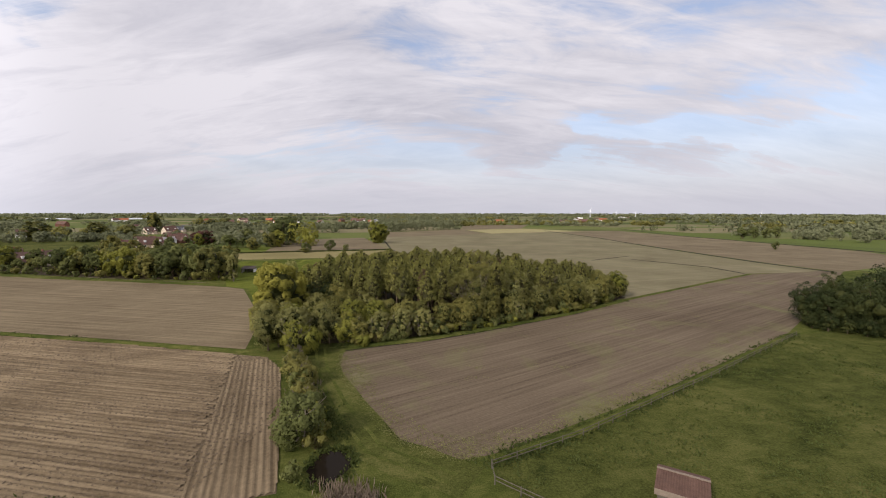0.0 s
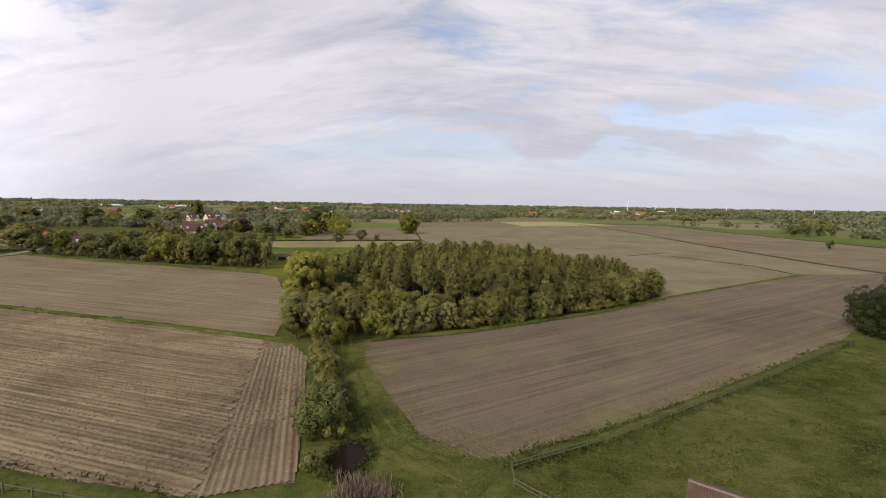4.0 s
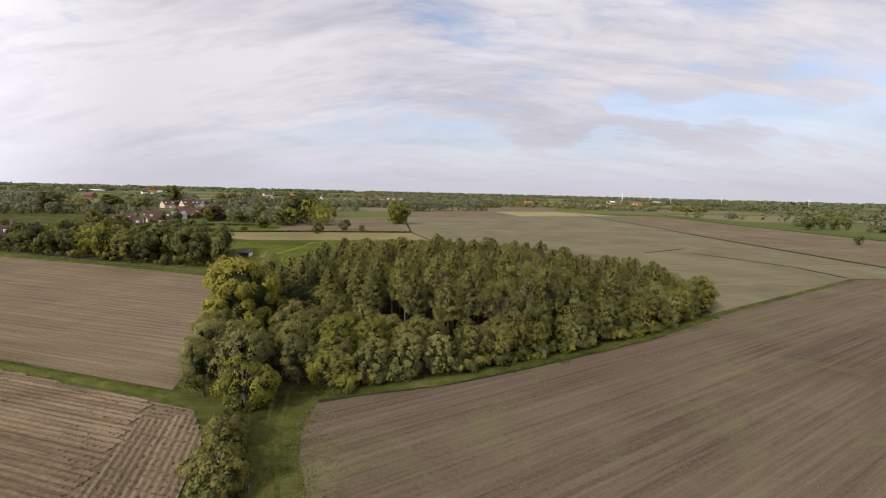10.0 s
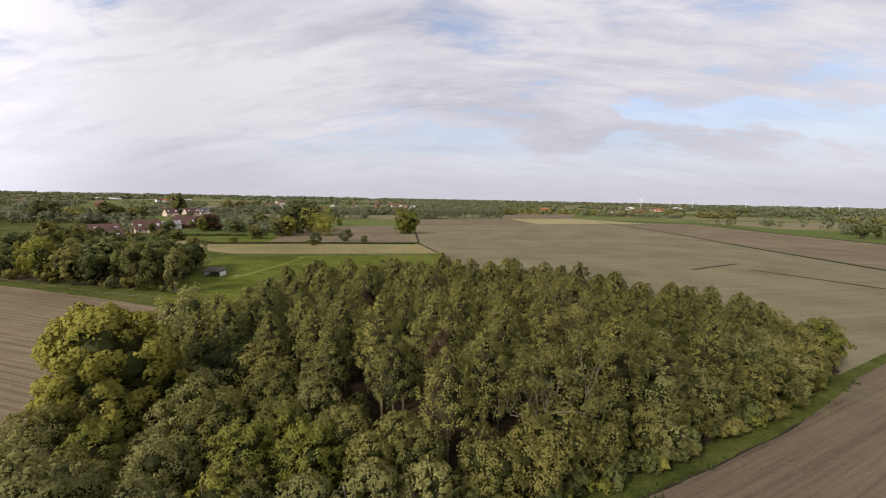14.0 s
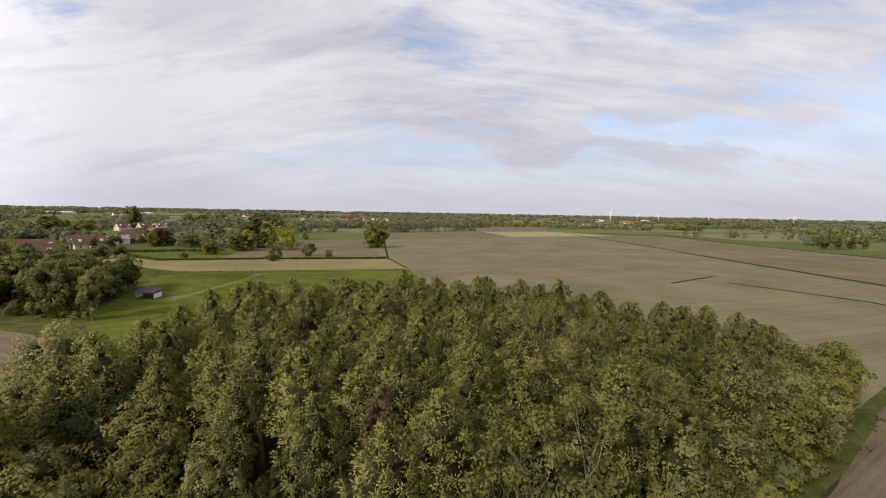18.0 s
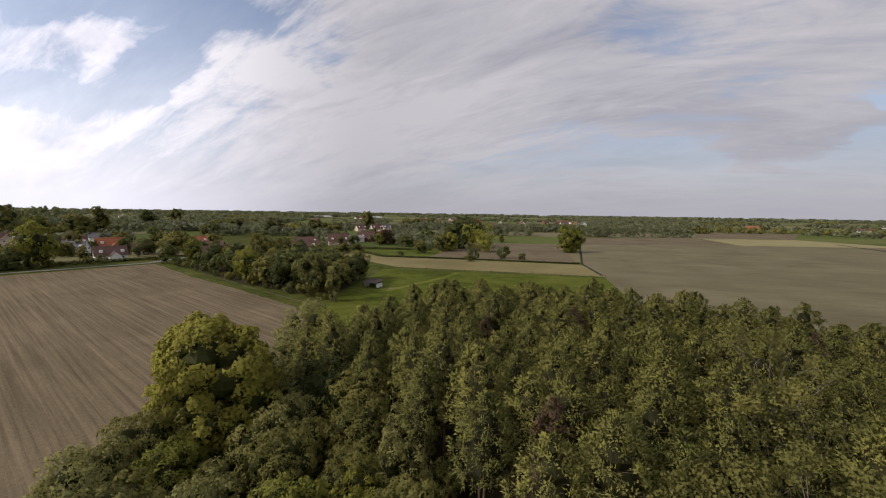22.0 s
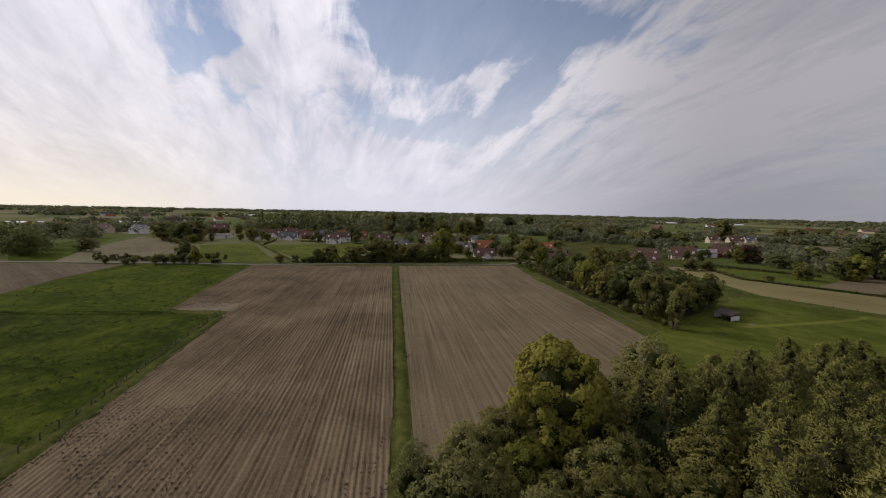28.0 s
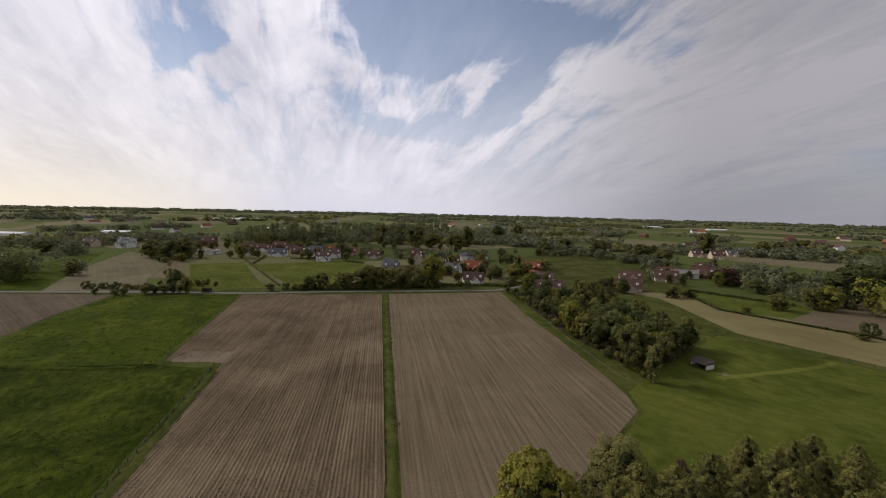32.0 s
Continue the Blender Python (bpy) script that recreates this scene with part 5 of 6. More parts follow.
def make_house(x, y, turn, w, d, wall_h, roof_h, wall, roof, label, chimney=True, windows=3, name="house"):
    """Gabled house: long side w, depth d, eaves at wall_h, ridge roof_h above."""
    root = thing(name, label, name, "", pose(x, y, 0, 0, 0, turn))
    v = [(-w / 2, -d / 2, -0.1), (w / 2, -d / 2, -0.1), (w / 2, d / 2, -0.1), (-w / 2, d / 2, -0.1), (-w / 2, -d / 2, wall_h), (w / 2, -d / 2, wall_h), (w / 2, d / 2, wall_h), (-w / 2, d / 2, wall_h), (-w / 2, 0, wall_h + roof_h - 0.12), (w / 2, 0, wall_h + roof_h - 0.12)]
    f = [(0, 1, 5, 4), (2, 3, 7, 6), (1, 2, 6, 9, 5), (3, 0, 4, 8, 7), (0, 3, 2, 1)]
    part("wall", mesh_from("wall", v, f, wall), root)
    o, th = 0.45, 0.16
    rv, rf = [], []
    k = roof_h / (d / 2)
    for s in (-1, 1):
        b = len(rv)
        e = d / 2 + o
        for xx in (-w / 2 - o, w / 2 + o):
            rv += [(xx, s * e, wall_h - o * k), (xx, 0, wall_h + roof_h), (xx, 0, wall_h + roof_h + th), (xx, s * e, wall_h - o * k + th)]
        q = [(0, 1, 5, 4), (3, 7, 6, 2), (0, 4, 7, 3), (0, 3, 2, 1), (4, 5, 6, 7)]
        rf += [tuple(b + i for i in (t if s > 0 else t[::-1])) for t in q]
    roof_ob = part("roof", mesh_from("roof", rv, rf, roof), root)
    if chimney:
        part("chimney", box_mesh("chimney", w * 0.22, w * 0.22 + 0.7, -0.35, 0.35, wall_h + roof_h * 0.55, wall_h + roof_h + 0.9, M["brick_red"]), roof_ob)
    for side in (-1, 1):
        for i in range(windows):
            xx = -w / 2 + w * (i + 0.5) / windows
            yy = side * d / 2
            if i == windows // 2 and side < 0:
                part("door", box_mesh("door", xx - 0.5, xx + 0.5, min(yy, yy + side * 0.05), max(yy, yy + side * 0.05), 0.05, 2.1, M["dark"]), root)
                continue
            for z0 in ([0.9] if wall_h < 4 else [0.9, 3.5]):
                fr = part("window", box_mesh("window", xx - 0.65, xx + 0.65, min(yy, yy + side * 0.05), max(yy, yy + side * 0.05), z0, z0 + 1.3, M["white"]), root)
                part("pane", box_mesh("pane", xx - 0.55, xx + 0.55, min(yy, yy + side * 0.07), max(yy, yy + side * 0.07), z0 + 0.1, z0 + 1.2, M["glass"]), fr)
    if windows and w > 11.5:
        av = [(-w * 0.1, -d / 2 - 4, -0.1), (w * 0.28, -d / 2 - 4, -0.1), (w * 0.28, -d / 2, -0.1), (-w * 0.1, -d / 2, -0.1), (-w * 0.1, -d / 2 - 4, 2.3), (w * 0.28, -d / 2 - 4, 2.3), (w * 0.28, -d / 2, 2.3), (-w * 0.1, -d / 2, 2.3), (w * 0.09, -d / 2 - 4, 4.6), (w * 0.09, -d / 2 + 1.5, 4.6)]
        part("annex_wall", mesh_from("annex_wall", av, [(0, 1, 5, 8, 4), (1, 2, 6, 5), (3, 0, 4, 7)], wall), root)
        xa, xm, xb, y0, y1 = -w * 0.1 - 0.3, w * 0.09, w * 0.28 + 0.3, -d / 2 - 4.3, -d / 2 + 1.6
        av = [(xa, y0, 2.15), (xm, y0, 4.75), (xb, y0, 2.15), (xa, y1, 2.15), (xm, y1, 4.75), (xb, y1, 2.15), (xa, y0, 2.0), (xm, y0, 4.6), (xb, y0, 2.0)]
        part("annex_roof", mesh_from("annex_roof", av, [(0, 1, 4, 3), (1, 2, 5, 4), (6, 7, 1, 0), (7, 8, 2, 1)], roof), root)
        for dx in (-w * 0.3, w * 0.36):
            zz = wall_h + roof_h * 0.42
            yy = -d / 2 * 0.58
            part("dormer", box_mesh("dormer", dx - 0.7, dx + 0.7, yy - 0.9, yy + 0.9, zz - 0.6, zz + 0.75, W_), root, "white dormer window")
    if windows:
        for s in (-1, 1):
            for yy in (-d * 0.18, d * 0.18):
                xa, xb = sorted((s * w / 2, s * (w / 2 + 0.05)))
                fr = part("window", box_mesh("window", xa, xb, yy - 0.5, yy + 0.5, wall_h - 0.1, wall_h + 1.0, M["white"]), root)
                xa, xb = sorted((s * w / 2, s * (w / 2 + 0.07)))
                part("pane", box_mesh("pane", xa, xb, yy - 0.42, yy + 0.42, wall_h, wall_h + 0.9, M["glass"]), fr)
    return root


H = make_house
W_, C_, B_ = M["white"], M["cream"], M["brick_red"]
for a in [
    (-245, 177, 75, 13, 8, 2.8, 4.2, W_, M["tile_brown"], "white farmhouse with a dark brown tiled roof"),
    (-298, 200, 75, 14, 9, 3.0, 5.0, B_, M["tile_orange"], "brick house with a bright orange tiled roof"),
    (-262, 201, 60, 11, 8, 2.8, 4.0, C_, M["tile_brown"], "cream house with a brown tiled roof"),
    (-329, 194, 80, 12, 8, 3.0, 4.5, W_, M["tile_brown"], "white house with gabled brown roof"),
    (-329, 140, 70, 11, 9, 2.8, 4.0, W_, M["slate"], "house with a grey slate roof"),
    (-345, 168, 165, 12, 8, 5.2, 4.0, C_, M["tile_red"], "tall cream house with a red roof"),
    (-288, 145, 75, 14, 8, 2.7, 3.6, B_, M["tile_brown"], "low brick house with a brown roof"),
    (-247, 222, 20, 12, 8, 2.8, 4.4, B_, M["tile_orange"], "brick house with an orange roof beside trees"),
    (-426, 119, 80, 13, 9, 3.0, 5.0, C_, M["tile_orange"], "cream house with a pale orange hipped roof"),
    (-421, 51, 80, 16, 9, 3.0, 4.5, W_, M["slate"], "white house with a grey roof"),
    (-448, -12, 80, 20, 8, 3.0, 1.4, W_, M["greysheet"], "long white low outbuilding"),
    (-540, -29, 80, 16, 10, 5.5, 5.0, B_, M["tile_red"], "tall red brick house"),
    (-485, 16, 80, 18, 9, 3.0, 4.5, B_, M["tile_red"], "red brick house in a row"),
    (-470, 34, 80, 16, 9, 3.0, 4.5, W_, M["tile_red"], "white house with a red roof"),
    (-445, 104, 80, 13, 9, 3.0, 5.0, C_, M["tile_orange"], "cream house with an orange roof"),
    (-418, 83, 80, 13, 9, 5.0, 3.5, W_, M["slate"], "two-storey white house with a slate roof"),
    (-377, 90, 80, 12, 9, 5.0, 3.5, W_, M["tile_brown"], "two-storey white house with a brown roof"),
    (-440, 70, 80, 14, 9, 3.0, 4.5, B_, M["tile_red"], "brick house with a red roof"),
    (-200, 261, 60, 17, 9, 2.8, 4.6, C_, M["tile_brown"], "long farmhouse with a brown tiled roof"),
    (-207, 210, 65, 16, 9, 2.8, 4.2, C_, M["tile_brown"], "house with a dark brown roof beside the copse"),
    (-224, 319, 60, 16, 9, 3.0, 4.8, C_, M["tile_red"], "cream farmhouse with a red roof"),
    (-233, 366, 60, 15, 10, 3.2, 4.6, B_, M["tile_red"], "red brick farm building"),
    (-338, 517, 70, 15, 9, 4.5, 5.0, C_, M["tile_red"], "cream house with a steep roof"),
    (-358, 510, 70, 13, 9, 4.0, 4.5, C_, M["tile_brown"], "cream house with a steep gable"),
    (-596, -163, 60, 17, 10, 3.5, 5.0, C_, M["tile_red"], "house with a pale wall and red roof"),
    (-598, -141, 60, 18, 10, 5.5, 2.0, W_, M["slate"], "white modern house with a low roof"),
    (-573, -119, 60, 16, 10, 5.5, 2.0, W_, M["slate"], "white house with a low slate roof"),
    (-508, -51, 80, 15, 9, 3.5, 4.5, B_, M["tile_red"], "brick house with a red roof"),
    (-313, 137, 70, 12, 8, 2.8, 3.8, C_, M["slate"], "grey-roofed house among garden trees"),
    (-384, 177, 80, 12, 9, 4.5, 4.6, B_, M["tile_red"], "brick house with steep red gables"),
    (-290, 249, 70, 12, 8, 2.8, 4.2, B_, M["tile_orange"], "low house with an orange roof beside the meadow"),
    (-237, 226, 40, 12, 8, 2.8, 4.2, C_, M["tile_brown"], "cream house with a brown roof behind the copse"),
    (-244, 341, 60, 14, 9, 2.8, 4.4, C_, M["tile_red"], "long cream farmhouse with red roof and gable"),
    (-241, 376, 60, 12, 9, 3.0, 4.6, B_, M["tile_red"], "red brick house with dormers beside a garden"),
    (-361, 572, 70, 14, 9, 3.0, 4.5, C_, M["slate"], "cream house with a slate roof in the village"),
    (-344, 632, 70, 14, 9, 3.0, 4.2, C_, M["tile_brown"], "cream bungalow with a brown roof"),
    (-328, 649, 70, 16, 9, 3.0, 4.2, C_, M["tile_red"], "cream bungalow with a red roof"),
    (-535, -139, 60, 16, 9, 5.0, 4.2, C_, M["tile_brown"], "tall cream house with a brown roof"),
    (-522, -104, 60, 16, 9, 5.2, 2.0, W_, M["slate"], "white two-storey house with a low roof"),
    (-431, 86, 80, 12, 9, 4.8, 4.0, W_, M["slate"], "white two-storey house with a dark roof"),
    (-402, 101, 80, 12, 9, 4.8, 4.0, W_, M["tile_brown"], "white house with a dark tiled roof and hedge"),
    (-462, 62, 80, 13, 9, 3.0, 4.8, C_, M["tile_red"], "cream house with a steep red roof"),
    (-500, 50, 80, 15, 9, 3.5, 4.5, B_, M["tile_red"], "brick house in a row of houses"),
    (-392, 137, 75, 13, 9, 3.2, 4.6, C_, M["tile_brown"], "cream house with a brown roof among gardens"),
    (-291, 180, 40, 12, 8, 2.8, 4.4, W_, M["slate"], "white house with a grey roof near the lane"),
    (-231, 294, 55, 15, 8, 2.8, 4.2, C_, M["tile_red"], "low cream house with a red roof behind the copse"),
    (-263, 405, 60, 14, 9, 3.0, 4.4, B_, M["tile_red"], "brick house with a red roof beside the belt"),
    (-395, 594, 70, 15, 9, 4.6, 4.4, C_, M["tile_brown"], "cream house with a brown roof far off"),
    (-393, 643, 65, 18, 9, 3.2, 4.0, W_, M["slate"], "long white house with a slate roof"),
    (-368, 690, 60, 15, 9, 3.0, 4.4, W_, M["tile_red"], "white house with a red roof far off"),
    (-365, 728, 80, 14, 9, 3.0, 4.0, C_, M["tile_brown"], "cream bungalow with a brown roof far off"),
    (-655, -148, 60, 18, 10, 5.0, 3.0, W_, M["slate"], "white two-storey house with a grey roof"),
    (-437, 26, 80, 14, 8, 3.0, 4.2, W_, M["tile_brown"], "white house with a brown roof in the row"),
]: H(*a)
H(-365, 229, 75, 26, 14, 4.5, 3.2, W_, M["slate"], "large barn with a blue-grey sheet roof", False, 0, "barn")
H(-235, 349, 60, 18, 10, 3.6, 2.2, W_, M["greysheet"], "long farm shed with a grey roof", False, 0, "barn")
for x, y, w, d in [(-1560, -150, 90, 26), (-1640, -90, 80, 24), (-709, -295, 46, 18), (-900, 40, 60, 20), (-1300, 1400, 90, 24), (-1100, 1500, 70, 22), (900, 2100, 120, 26), (620, 1900, 90, 24), (-760, -190, 40, 16)]:
    H(x, y, 75, w, d, 3.5, 1.8, W_, M["steel"], "long pale greenhouse far off in the fields", False, 0, "greenhouse")
hr = random.Random(77)
for i in range(70):                       # hamlets in the distance
    bear = hr.choice((-20, -5, 8, 22, 28, 45, 60, 75, 95, 108)) + hr.gauss(0, 4)
    dist = hr.uniform(560, 1500) if bear > 15 else hr.uniform(1000, 1900)
    H(-math.sin(radians(bear)) * dist, 70 + math.cos(radians(bear)) * dist, hr.uniform(0, 180), hr.uniform(14, 24), 10, hr.uniform(3, 5), 4.8, hr.choice((W_, C_, W_, B_)), hr.choice((M["tile_red"], M["tile_brown"], M["slate"], M["tile_orange"])), "small distant house with a tiled roof", False, 0)


def field_shed(x, y, turn, w, d, h, roof, label, ridge=None, side_wall=None, front=0.28, back=0.06):
    """Open field shelter: plank walls on three sides, corner posts and a single sloping sheet roof."""
    root = thing("field_shelter", label, "shed", "", pose(x, y, 0, 0, 0, turn))
    for px, py in ((-w / 2, -d / 2), (w / 2, -d / 2), (-w / 2, d / 2), (w / 2, d / 2), (0, -d / 2)):
        part("post", box_mesh("post", px - 0.08, px + 0.08, py - 0.08, py + 0.08, -0.1, h, M["timber"]), root)
    for k in range(8):
        z0 = 0.1 + k * (h - 0.3) / 8
        part("plank", box_mesh("plank", -w / 2, w / 2, d / 2 + 0.09, d / 2 + 0.12, z0, z0 + (h - 0.3) / 8 - 0.02, M["timber"]), root)
        for s in (-1, 1):
            xa, xb = sorted((s * (w / 2 + 0.09), s * (w / 2 + 0.12)))
            part("plank", box_mesh("plank", xa, xb, -d / 2, d / 2, z0, z0 + (h - 0.3) / 8 - 0.02, side_wall or M["timber"]), root)
    if back > 1:
        for s in (-1, 1):
            xx = s * (w / 2 + 0.1)
            part("gable_board", mesh_from("gable_board", [(xx, -d / 2, h - 0.3), (xx, d / 2, h - 0.3), (xx, d / 2, h + back * 0.88), (xx, -d / 2, h + front * 0.8), (xx + 0.03, -d / 2, h - 0.3), (xx + 0.03, d / 2, h - 0.3), (xx + 0.03, d / 2, h + back * 0.88), (xx + 0.03, -d / 2, h + front * 0.8)], [(3, 2, 1, 0), (4, 5, 6, 7), (2, 3, 7, 6), (1, 2, 6, 5)], side_wall), root)
    v, f = [], []
    n = 40
    for i in range(n + 1):
        xx = -w / 2 - 0.35 + (w + 0.7) * i / n
        zz = 0.025 * (1 if i % 2 else -1)
        v += [(xx, -d / 2 - 0.4, h + front + zz), (xx, d / 2 + 0.4, h + back + zz), (xx, -d / 2 - 0.4, h + front - 0.03 + zz), (xx, d / 2 + 0.4, h + back - 0.03 + zz)]
    for i in range(n):
        a = 4 * i
        f += [(a, a + 4, a + 5, a + 1), (a + 2, a + 3, a + 7, a + 6)]
    part("roof", mesh_from("roof", v, f, roof), root)
    if ridge:
        part("back_slope", mesh_from("back_slope", [(-w / 2 - 0.35, -d / 2 - 0.4, h + 0.3), (w / 2 + 0.35, -d / 2 - 0.4, h + 0.3), (w / 2 + 0.35, -d / 2 - 1.7, h - 0.1), (-w / 2 - 0.35, -d / 2 - 1.7, h - 0.1)], [(0, 1, 2, 3)], roof), root)
        part("fascia", box_mesh("fascia", -w / 2 - 0.35, w / 2 + 0.35, d / 2 + 0.41, d / 2 + 0.45, h - 0.45, h + 0.1, ridge), root, "pale timber board under the eave")
        part("ridge_cap", box_mesh("ridge_cap", -w / 2 - 0.37, w / 2 + 0.37, -d / 2 - 0.46, -d / 2 - 0.2, h + 0.28, h + 0.36, ridge), root, "pale edge strip")
    return root


M["shed_roof"] = plain("weathered_sheet_roof", (0.075, 0.06, 0.052), 0.8, 0.3, 1.0)
field_shed(21.9, 36.1, 149, 3.7, 2.5, 2.1, M["tin"], "field shelter with a rusty red sheet roof in the pasture", M["tin_edge"])
field_shed(-87.5, 187, 6, 5.0, 3.9, 1.7, M["shed_roof"], "open field shelter with brown sheet roof and white ends", None, M["white"], 0.05, 0.9)
field_shed(-246, 22, 80, 4.0, 3.0, 2.0, M["dark"], "small dark field shelter beside the lane")


# ---- fences ----
def fence(line, gap, rails, label, h=1.05, post=0.045):
    root = thing("fence", label, "fence")
    pm = None
    for (x0, y0), (x1, y1) in zip(line, line[1:]):
        L = math.hypot(x1 - x0, y1 - y0)
        n = max(1, round(L / gap))
        ang = math.degrees(math.atan2(y1 - y0, x1 - x0))
        pm = pm or box_mesh("post", -post, post, -post, post, -0.1, h, M["timber"])
        rm = box_mesh("rail", 0.0, L / n, -0.02, 0.02, -0.04, 0.04, M["timber"])
        for i in range(n):
            x, y = x0 + (x1 - x0) * i / n, y0 + (y1 - y0) * i / n
            part("post", pm, root, "", pose(x, y, 0, 0, 0, ang + random.uniform(-4, 4)))
            for z in rails: part("rail", rm, root, "", pose(x, y, z + random.uniform(-0.02, 0.02), 0, 0, ang))
    part("post", pm, root, "", pose(line[-1][0], line[-1][1], 0))
    return root


def hedge(x0, y0, x1, y1, h, w, seed):
    """A clipped garden hedge: a leafy wall of many small leaves."""
    rng = np.random.default_rng(seed)
    L = math.hypot(x1 - x0, y1 - y0)
    n = int(L * 44)
    u, o = rng.random(n), rng.uniform(-0.5, 0.5, n) * w
    dx, dy = (x1 - x0) / L, (y1 - y0) / L
    c = np.stack([x0 + dx * u * L - dy * o, y0 + dy * u * L + dx * o, rng.uniform(0.1, h, n)], 1)
    v, f, soft = leaf_quads(rng, c, np.tile((0.0, 0.0, 1.0), (n, 1)), 0.42)
    tagged(new("hedge", leaf_mesh("hedge", v, f, soft, M["leaf_dark"])), "clipped dark green hedge beside the gardens", "hedge", "garden hedges")


for k, a in enumerate([(-241, 150, -226, 196, 1.6, 1.2), (-246, 112, -242, 146, 1.8, 1.4), (-372, 106, -352, 122, 1.4, 1), (-395, 62, -388, 96, 1.4, 1), (-180, 288, -145, 269, 1.6, 1.4), (-145, 269, -96, 284, 0.9, 1.2), (-96, 284, -38, 299, 0.8, 1.1), (-258, 184, -300, 172, 1.5, 1), (-405, 22, -258, 58, 0.9, 1.2), (-420, 40, -365, 34, 1.3, 1), (-190, 300, -140, 320, 1.6, 1.2)]):
    hedge(*a, 300 + k)

fence([(5.2, 42.0), (17, 48.4), (44, 66.4), (78, 90.2)], 3.0, (0.5, 0.92), "weathered wooden post and rail fence along the pasture")
fence([(5.2, 42.0), (5.2, 39.4), (12, 34)], 2.6, (0.5, 0.92), "weathered wooden fence round the paddock corner")
fence([(-128, 45.2), (-71, 38.2), (-52, 35), (-22, 32)], 3.2, (0.9,), "weathered single-rail pasture fence", 1.1, 0.06)
fence([(-134, 28), (-234, 38)], 4.5, (), "row of low wooden pasture posts beside the ridged field", 1.1, 0.07)
fence([(-112, 231), (-20, 256.5)], 6, (), "row of posts between the meadow and the straw field", 1.2, 0.07)


# ---- pond, reeds, tufts ----
def pond():
    rng = np.random.default_rng(4)
    n = 26
    v = [(-12.0, 42.2, 0.07)]
    for i in range(n):
        a = 2 * math.pi * i / n
        r = 1 + rng.uniform(-0.16, 0.16)
        v.append((-12.0 + math.cos(a) * 2.0 * r, 42.2 + math.sin(a) * 3.0 * r, 0.07))
    f = [(0, 1 + i, 1 + (i + 1) % n) for i in range(n)]
    tagged(new("pond", mesh_from("pond", v, f, M["water"])), "small dark pond beside the hedge", "water", kind="structure")


pond()


def blades(name, spots, mat, label, seed, n, h, w, lean=0.5, category="grass"):
    rng = np.random.default_rng(seed)
    c = np.repeat(np.array(spots, float), n, 0)
    m = len(c)
    base = np.concatenate([c[:, :2] + rng.normal(size=(m, 2)) * c[:, 2:3] * 0.5, np.full((m, 1), 0.03)], 1)
    d = np.concatenate([rng.normal(size=(m, 2)) * lean, np.ones((m, 1))], 1)
    d /= np.linalg.norm(d, axis=1)[:, None]
    L = h * rng.uniform(0.5, 1.2, (m, 1)) * np.clip(c[:, 2:3], 0.4, 2)
    a = rng.uniform(0, 6.28, m)
    s = np.stack([np.cos(a), np.sin(a), np.zeros(m)], 1) * w
    tip = base + d * L + np.concatenate([rng.normal(size=(m, 2)) * 0.12, -0.05 * np.ones((m, 1))], 1) * L
    midp = base + d * L * 0.55
    v = np.stack([base - s * 0.6, base + s * 0.6, midp + s, tip, midp - s], 1).reshape(-1, 3)
    ob = new(name, mesh_from(name, v, np.arange(5 * m).reshape(m, 5), mat))
    return tagged(ob, label, category, kind="stuff")


rg = random.Random(5)
M["tuft"] = leaves("coarse_grass", (0.034, 0.048, 0.012), (0.080, 0.096, 0.024), (0.13, 0.135, 0.042))
blades("reeds", [(rg.gauss(-9.0, 1.3), rg.gauss(36.9, 0.8), 1.0) for i in range(70)] + [(rg.gauss(-20.5, 1.0), rg.gauss(60, 2.0), 0.9) for i in range(40)], M["reed"], "dry brown reeds standing at the pond", 8, 9, 1.25, 0.05, 0.2, "reeds")
spots = []
while len(spots) < 3600:
    x, y = rg.uniform(6, 110), rg.uniform(20, 95)
    if y < 40 + (x - 5) * 0.66 and x * x < 12000 and noise.noise((x * 0.12, y * 0.12, 0)) > -0.1: spots.append((x, y, rg.uniform(0.35, 0.9)))
blades("pasture_tufts", spots, M["tuft"], "coarse grass tufts in the pasture", 9, 8, 0.42, 0.09, 0.8)
spots = [(x + rg.uniform(-1.3, 1.3), y + rg.uniform(-1.3, 1.3), rg.uniform(0.4, 1.0)) for (x0, y0), (x1, y1) in (((-22, 82), (9, 93.5)), ((9, 93.5), (57, 127.5)), ((-25, 34.5), (-71, 39.5)), ((-71, 39.5), (-127, 46.5)), ((-66, 84.5), (-219, 114.5)), ((-24, 68), (-12, 48)), ((5, 42.9), (17, 49.2)), ((17, 49.2), (44, 67.2)), ((44, 67.2), (78, 91)), ((-132, 30), (-136, 8)), ((-136, 8), (-150, -60))) for k in range(220) for u in (rg.random(),) for x, y in ((x0 + (x1 - x0) * u, y0 + (y1 - y0) * u),)]
spots += [(-12.0 + math.cos(a) * (2.2 + rg.random() * 0.5), 42.2 + math.sin(a) * (3.2 + rg.random() * 0.6), rg.uniform(0.5, 1.0)) for a in [rg.uniform(0, 6.28) for k in range(90)]]
blades("verge_tufts", spots, M["tuft"], "rough grass and nettles along the verges", 10, 9, 0.45, 0.10, 0.6)


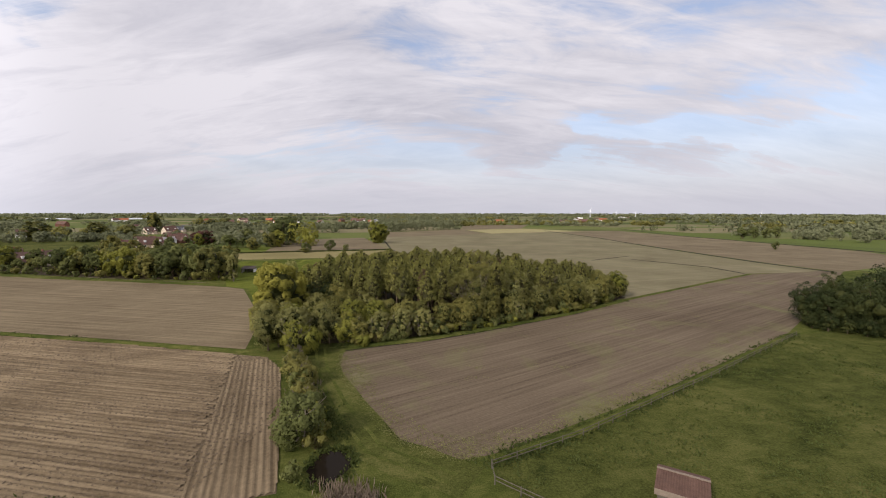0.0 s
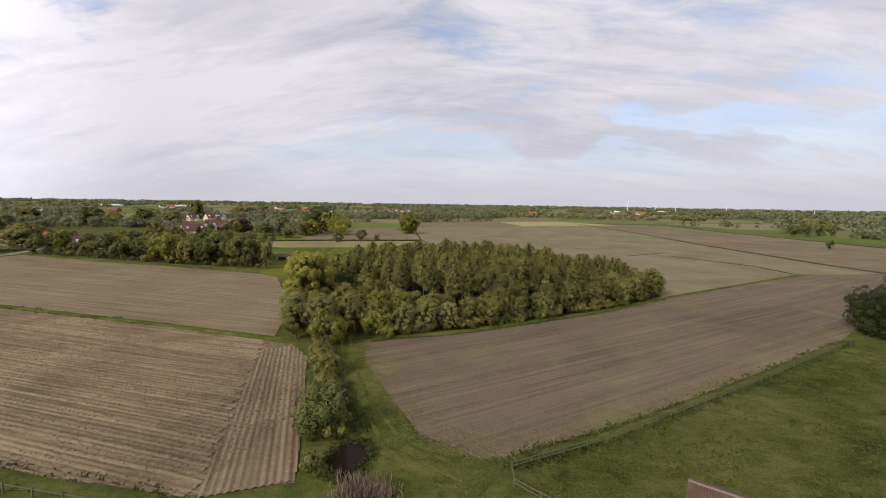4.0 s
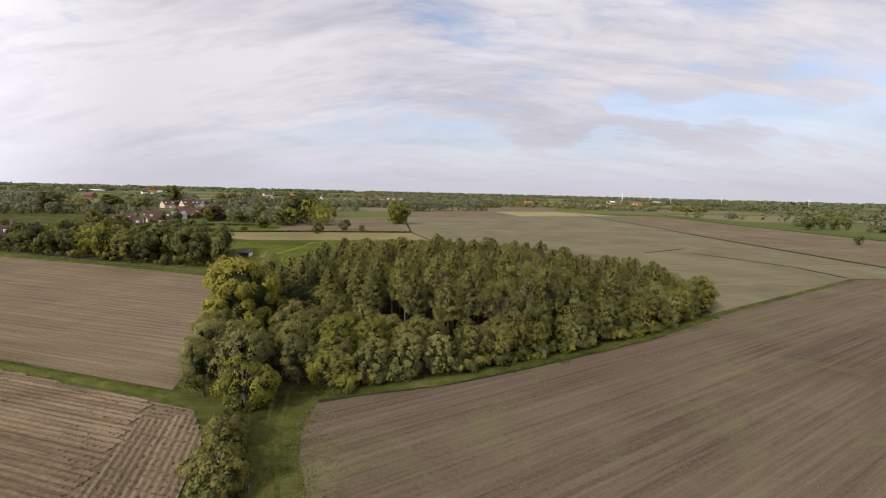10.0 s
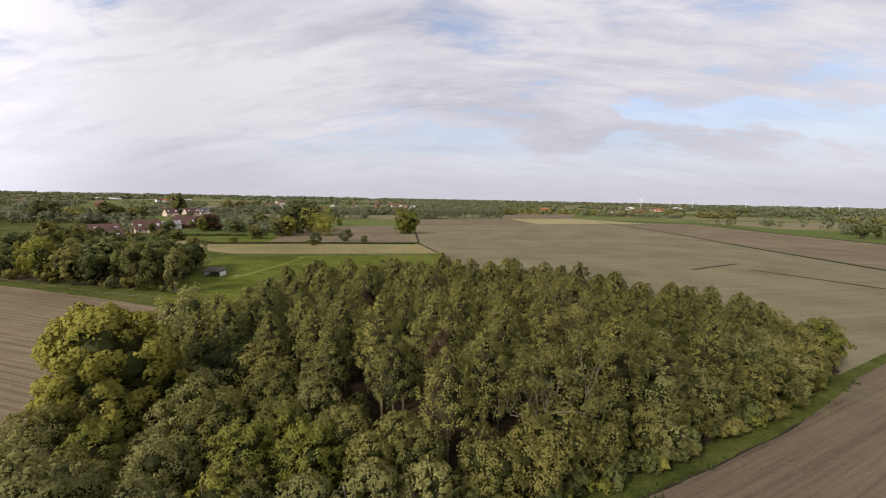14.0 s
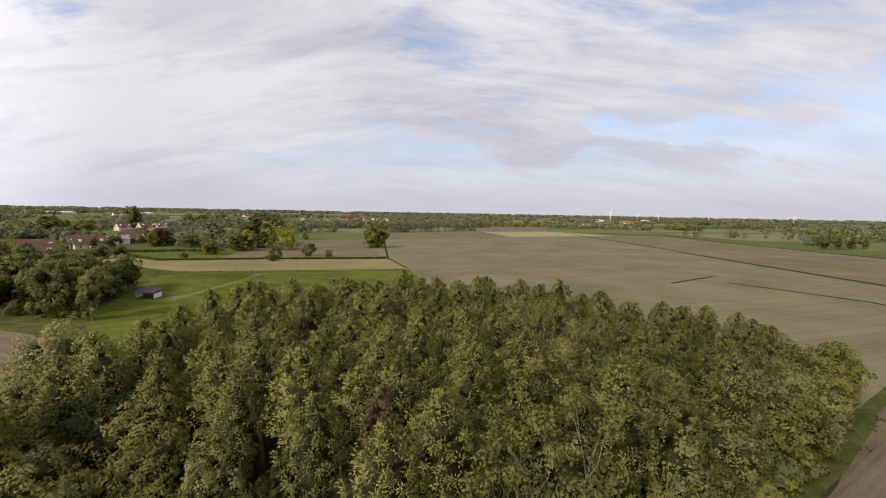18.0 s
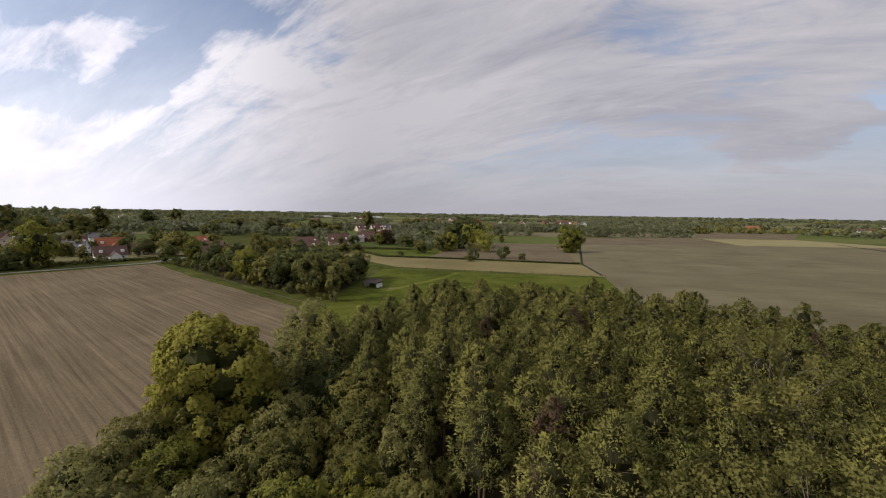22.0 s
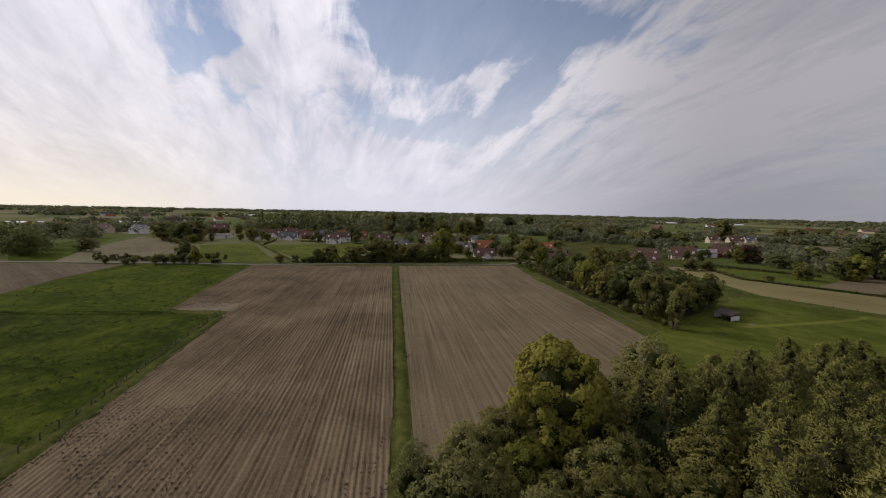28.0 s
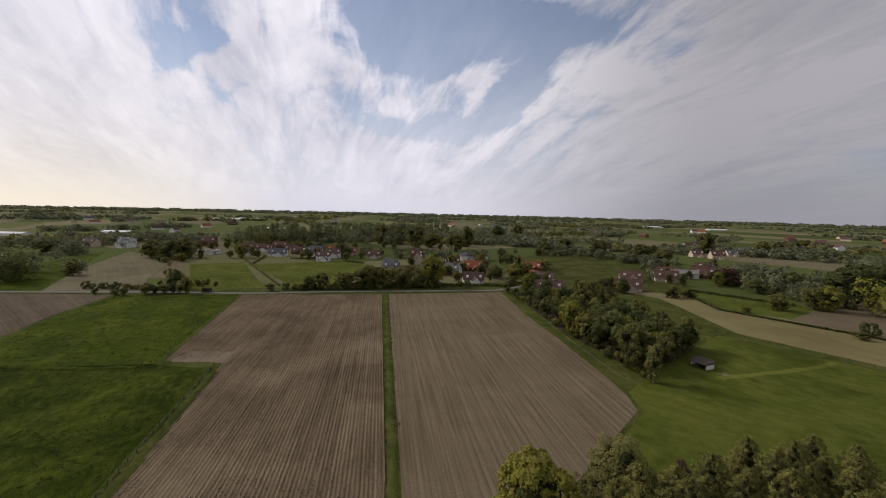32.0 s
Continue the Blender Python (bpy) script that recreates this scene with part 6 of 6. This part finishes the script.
spots = []
while len(spots) < 1500:
    x, y = rg.uniform(-245, -60), rg.uniform(-60, 46)
    if (inside(x, y, PASTURE_WEST) or inside(x, y, PASTURE_NORTH)) and noise.noise((x * 0.05, y * 0.05, 2)) > -0.2: spots.append((x, y, rg.uniform(0.5, 1.1)))
blades("tussocks", spots, M["tuft"], "dark grass tussocks scattered over the grazed pastures", 15, 6, 0.3, 0.18, 0.9)

EDGE = [(-19.2, 78), (-17.6, 69.5), (-13.0, 59.6), (-9.0, 52), (-5.5, 47.9), (-1.5, 44.8), (3, 44.2), (8, 47), (22, 55.5), (48, 73)]
spots = []
for (x0, y0), (x1, y1) in zip(EDGE, EDGE[1:]):       # grass thinning out into the tilled field
    L = math.hypot(x1 - x0, y1 - y0)
    for k in range(int(L * (26 if x1 < 9 else 16))):
        u, o = rg.random(), 4.6 * rg.random() ** 2.2 * (1 if x1 < 9 else 0.6) - 0.5
        spots.append((x0 + (x1 - x0) * u - (y1 - y0) / L * o, y0 + (y1 - y0) * u + (x1 - x0) / L * o, rg.uniform(0.4, 0.9)))
for k in range(500):                                # green patches within the field
    x, y = rg.uniform(-10, 70), rg.uniform(50, 120)
    if inside(x, y, BROWN) and noise.noise((x * 0.09 + y * 0.04, y * 0.16 - x * 0.05, 7)) > 0.28: spots += [(x + rg.gauss(0, 0.8), y + rg.gauss(0, 0.5), rg.uniform(0.4, 0.8)) for q in range(4)]
blades("field_weeds", spots, M["sparse"], "thin grass and weeds creeping into the tilled field", 14, 7, 0.16, 0.10, 1.2)


def clods():
    """Clods and withered stalks lying in lines along the ridges."""
    rng = np.random.default_rng(12)
    V, F = [], []
    a = radians(-10.6)
    while len(V) < 22000 * 5:
        s, j = round(250 * rng.random() ** 0.6) * 0.9 + rng.normal() * 0.12, rng.integers(-120, 15)
        w = j * 0.75 + 0.37 + rng.normal() * 0.09
        x, y = -240 + math.cos(a) * s - math.sin(a) * w, 110 + math.sin(a) * s + math.cos(a) * w
        if not inside(x, y, STUBBLE) or noise.noise((x * 0.07, y * 0.07, 3)) < -0.25: continue
        q = rng.uniform(0.04, 0.075)
        b = len(V)
        for k in range(4):
            c, e = math.cos(0.78 + k * 1.57) * q * 3.4, math.sin(0.78 + k * 1.57) * q * 1.1
            V.append((x + math.cos(a) * c - math.sin(a) * e, y + math.sin(a) * c + math.cos(a) * e, 0.17))
        V.append((x + rng.normal() * 0.03, y, 0.25 + q))
        F += [(b + k, b + (k + 1) % 4, b + 4) for k in range(4)]
    tagged(new("clods", mesh_from("clods", V, F, M["stalk"])), "dark clods and withered stalks on the ridges", "clods", kind="stuff")


clods()


# ---- wind turbines on the horizon ----
def turbine():
    root = thing("wind_turbine", "white three-bladed wind turbine far off", "wind turbine", "wind turbines")
    v, f = [], []
    tube(v, f, [(0, 0, -0.5), (0, 0, 28), (0, 0, 56)], [2.2, 1.8, 1.3], 10)
    part("tower", mesh_from("tower", v, f, M["steel"], True), root)
    part("nacelle", box_mesh("nacelle", -1.8, 1.8, -2.2, 5, 56, 59.6, M["steel"]), root)
    v, f = [], []
    tube(v, f, [(0, -2.2, 57.8), (0, -3.2, 57.8), (0, -4.4, 57.8)], [1.5, 1.4, 0.3], 8)
    part("hub", mesh_from("hub", v, f, M["steel"], True), root)
    v, f = [], []
    tube(v, f, [(0, 0, 0.8), (0.4, 0, 6), (0.2, 0, 16), (0, 0, 27)], [0.9, 1.5, 0.9, 0.2], 6)
    bl = mesh_from("blade", [(x, y * 0.35, z) for x, y, z in v], f, M["steel"], True)
    for k in range(3): part("blade", bl, root, "", pose(0, -3.2, 57.8, 0, 25 + 120 * k, 0))
    return root


wt0 = turbine()
for i, (slope, dist) in enumerate([(0.362, 2450), (0.426, 2500), (0.474, 2400), (0.589, 2500), (0.784, 2700)]):
    a = math.atan(slope)
    m = pose(math.sin(a) * dist, 72 + math.cos(a) * dist, 0, 0, 0, -20) @ Matrix.Scale(0.7, 4)
    if i == 0: wt0.matrix_basis = m
    else: copy_thing(wt0, m)
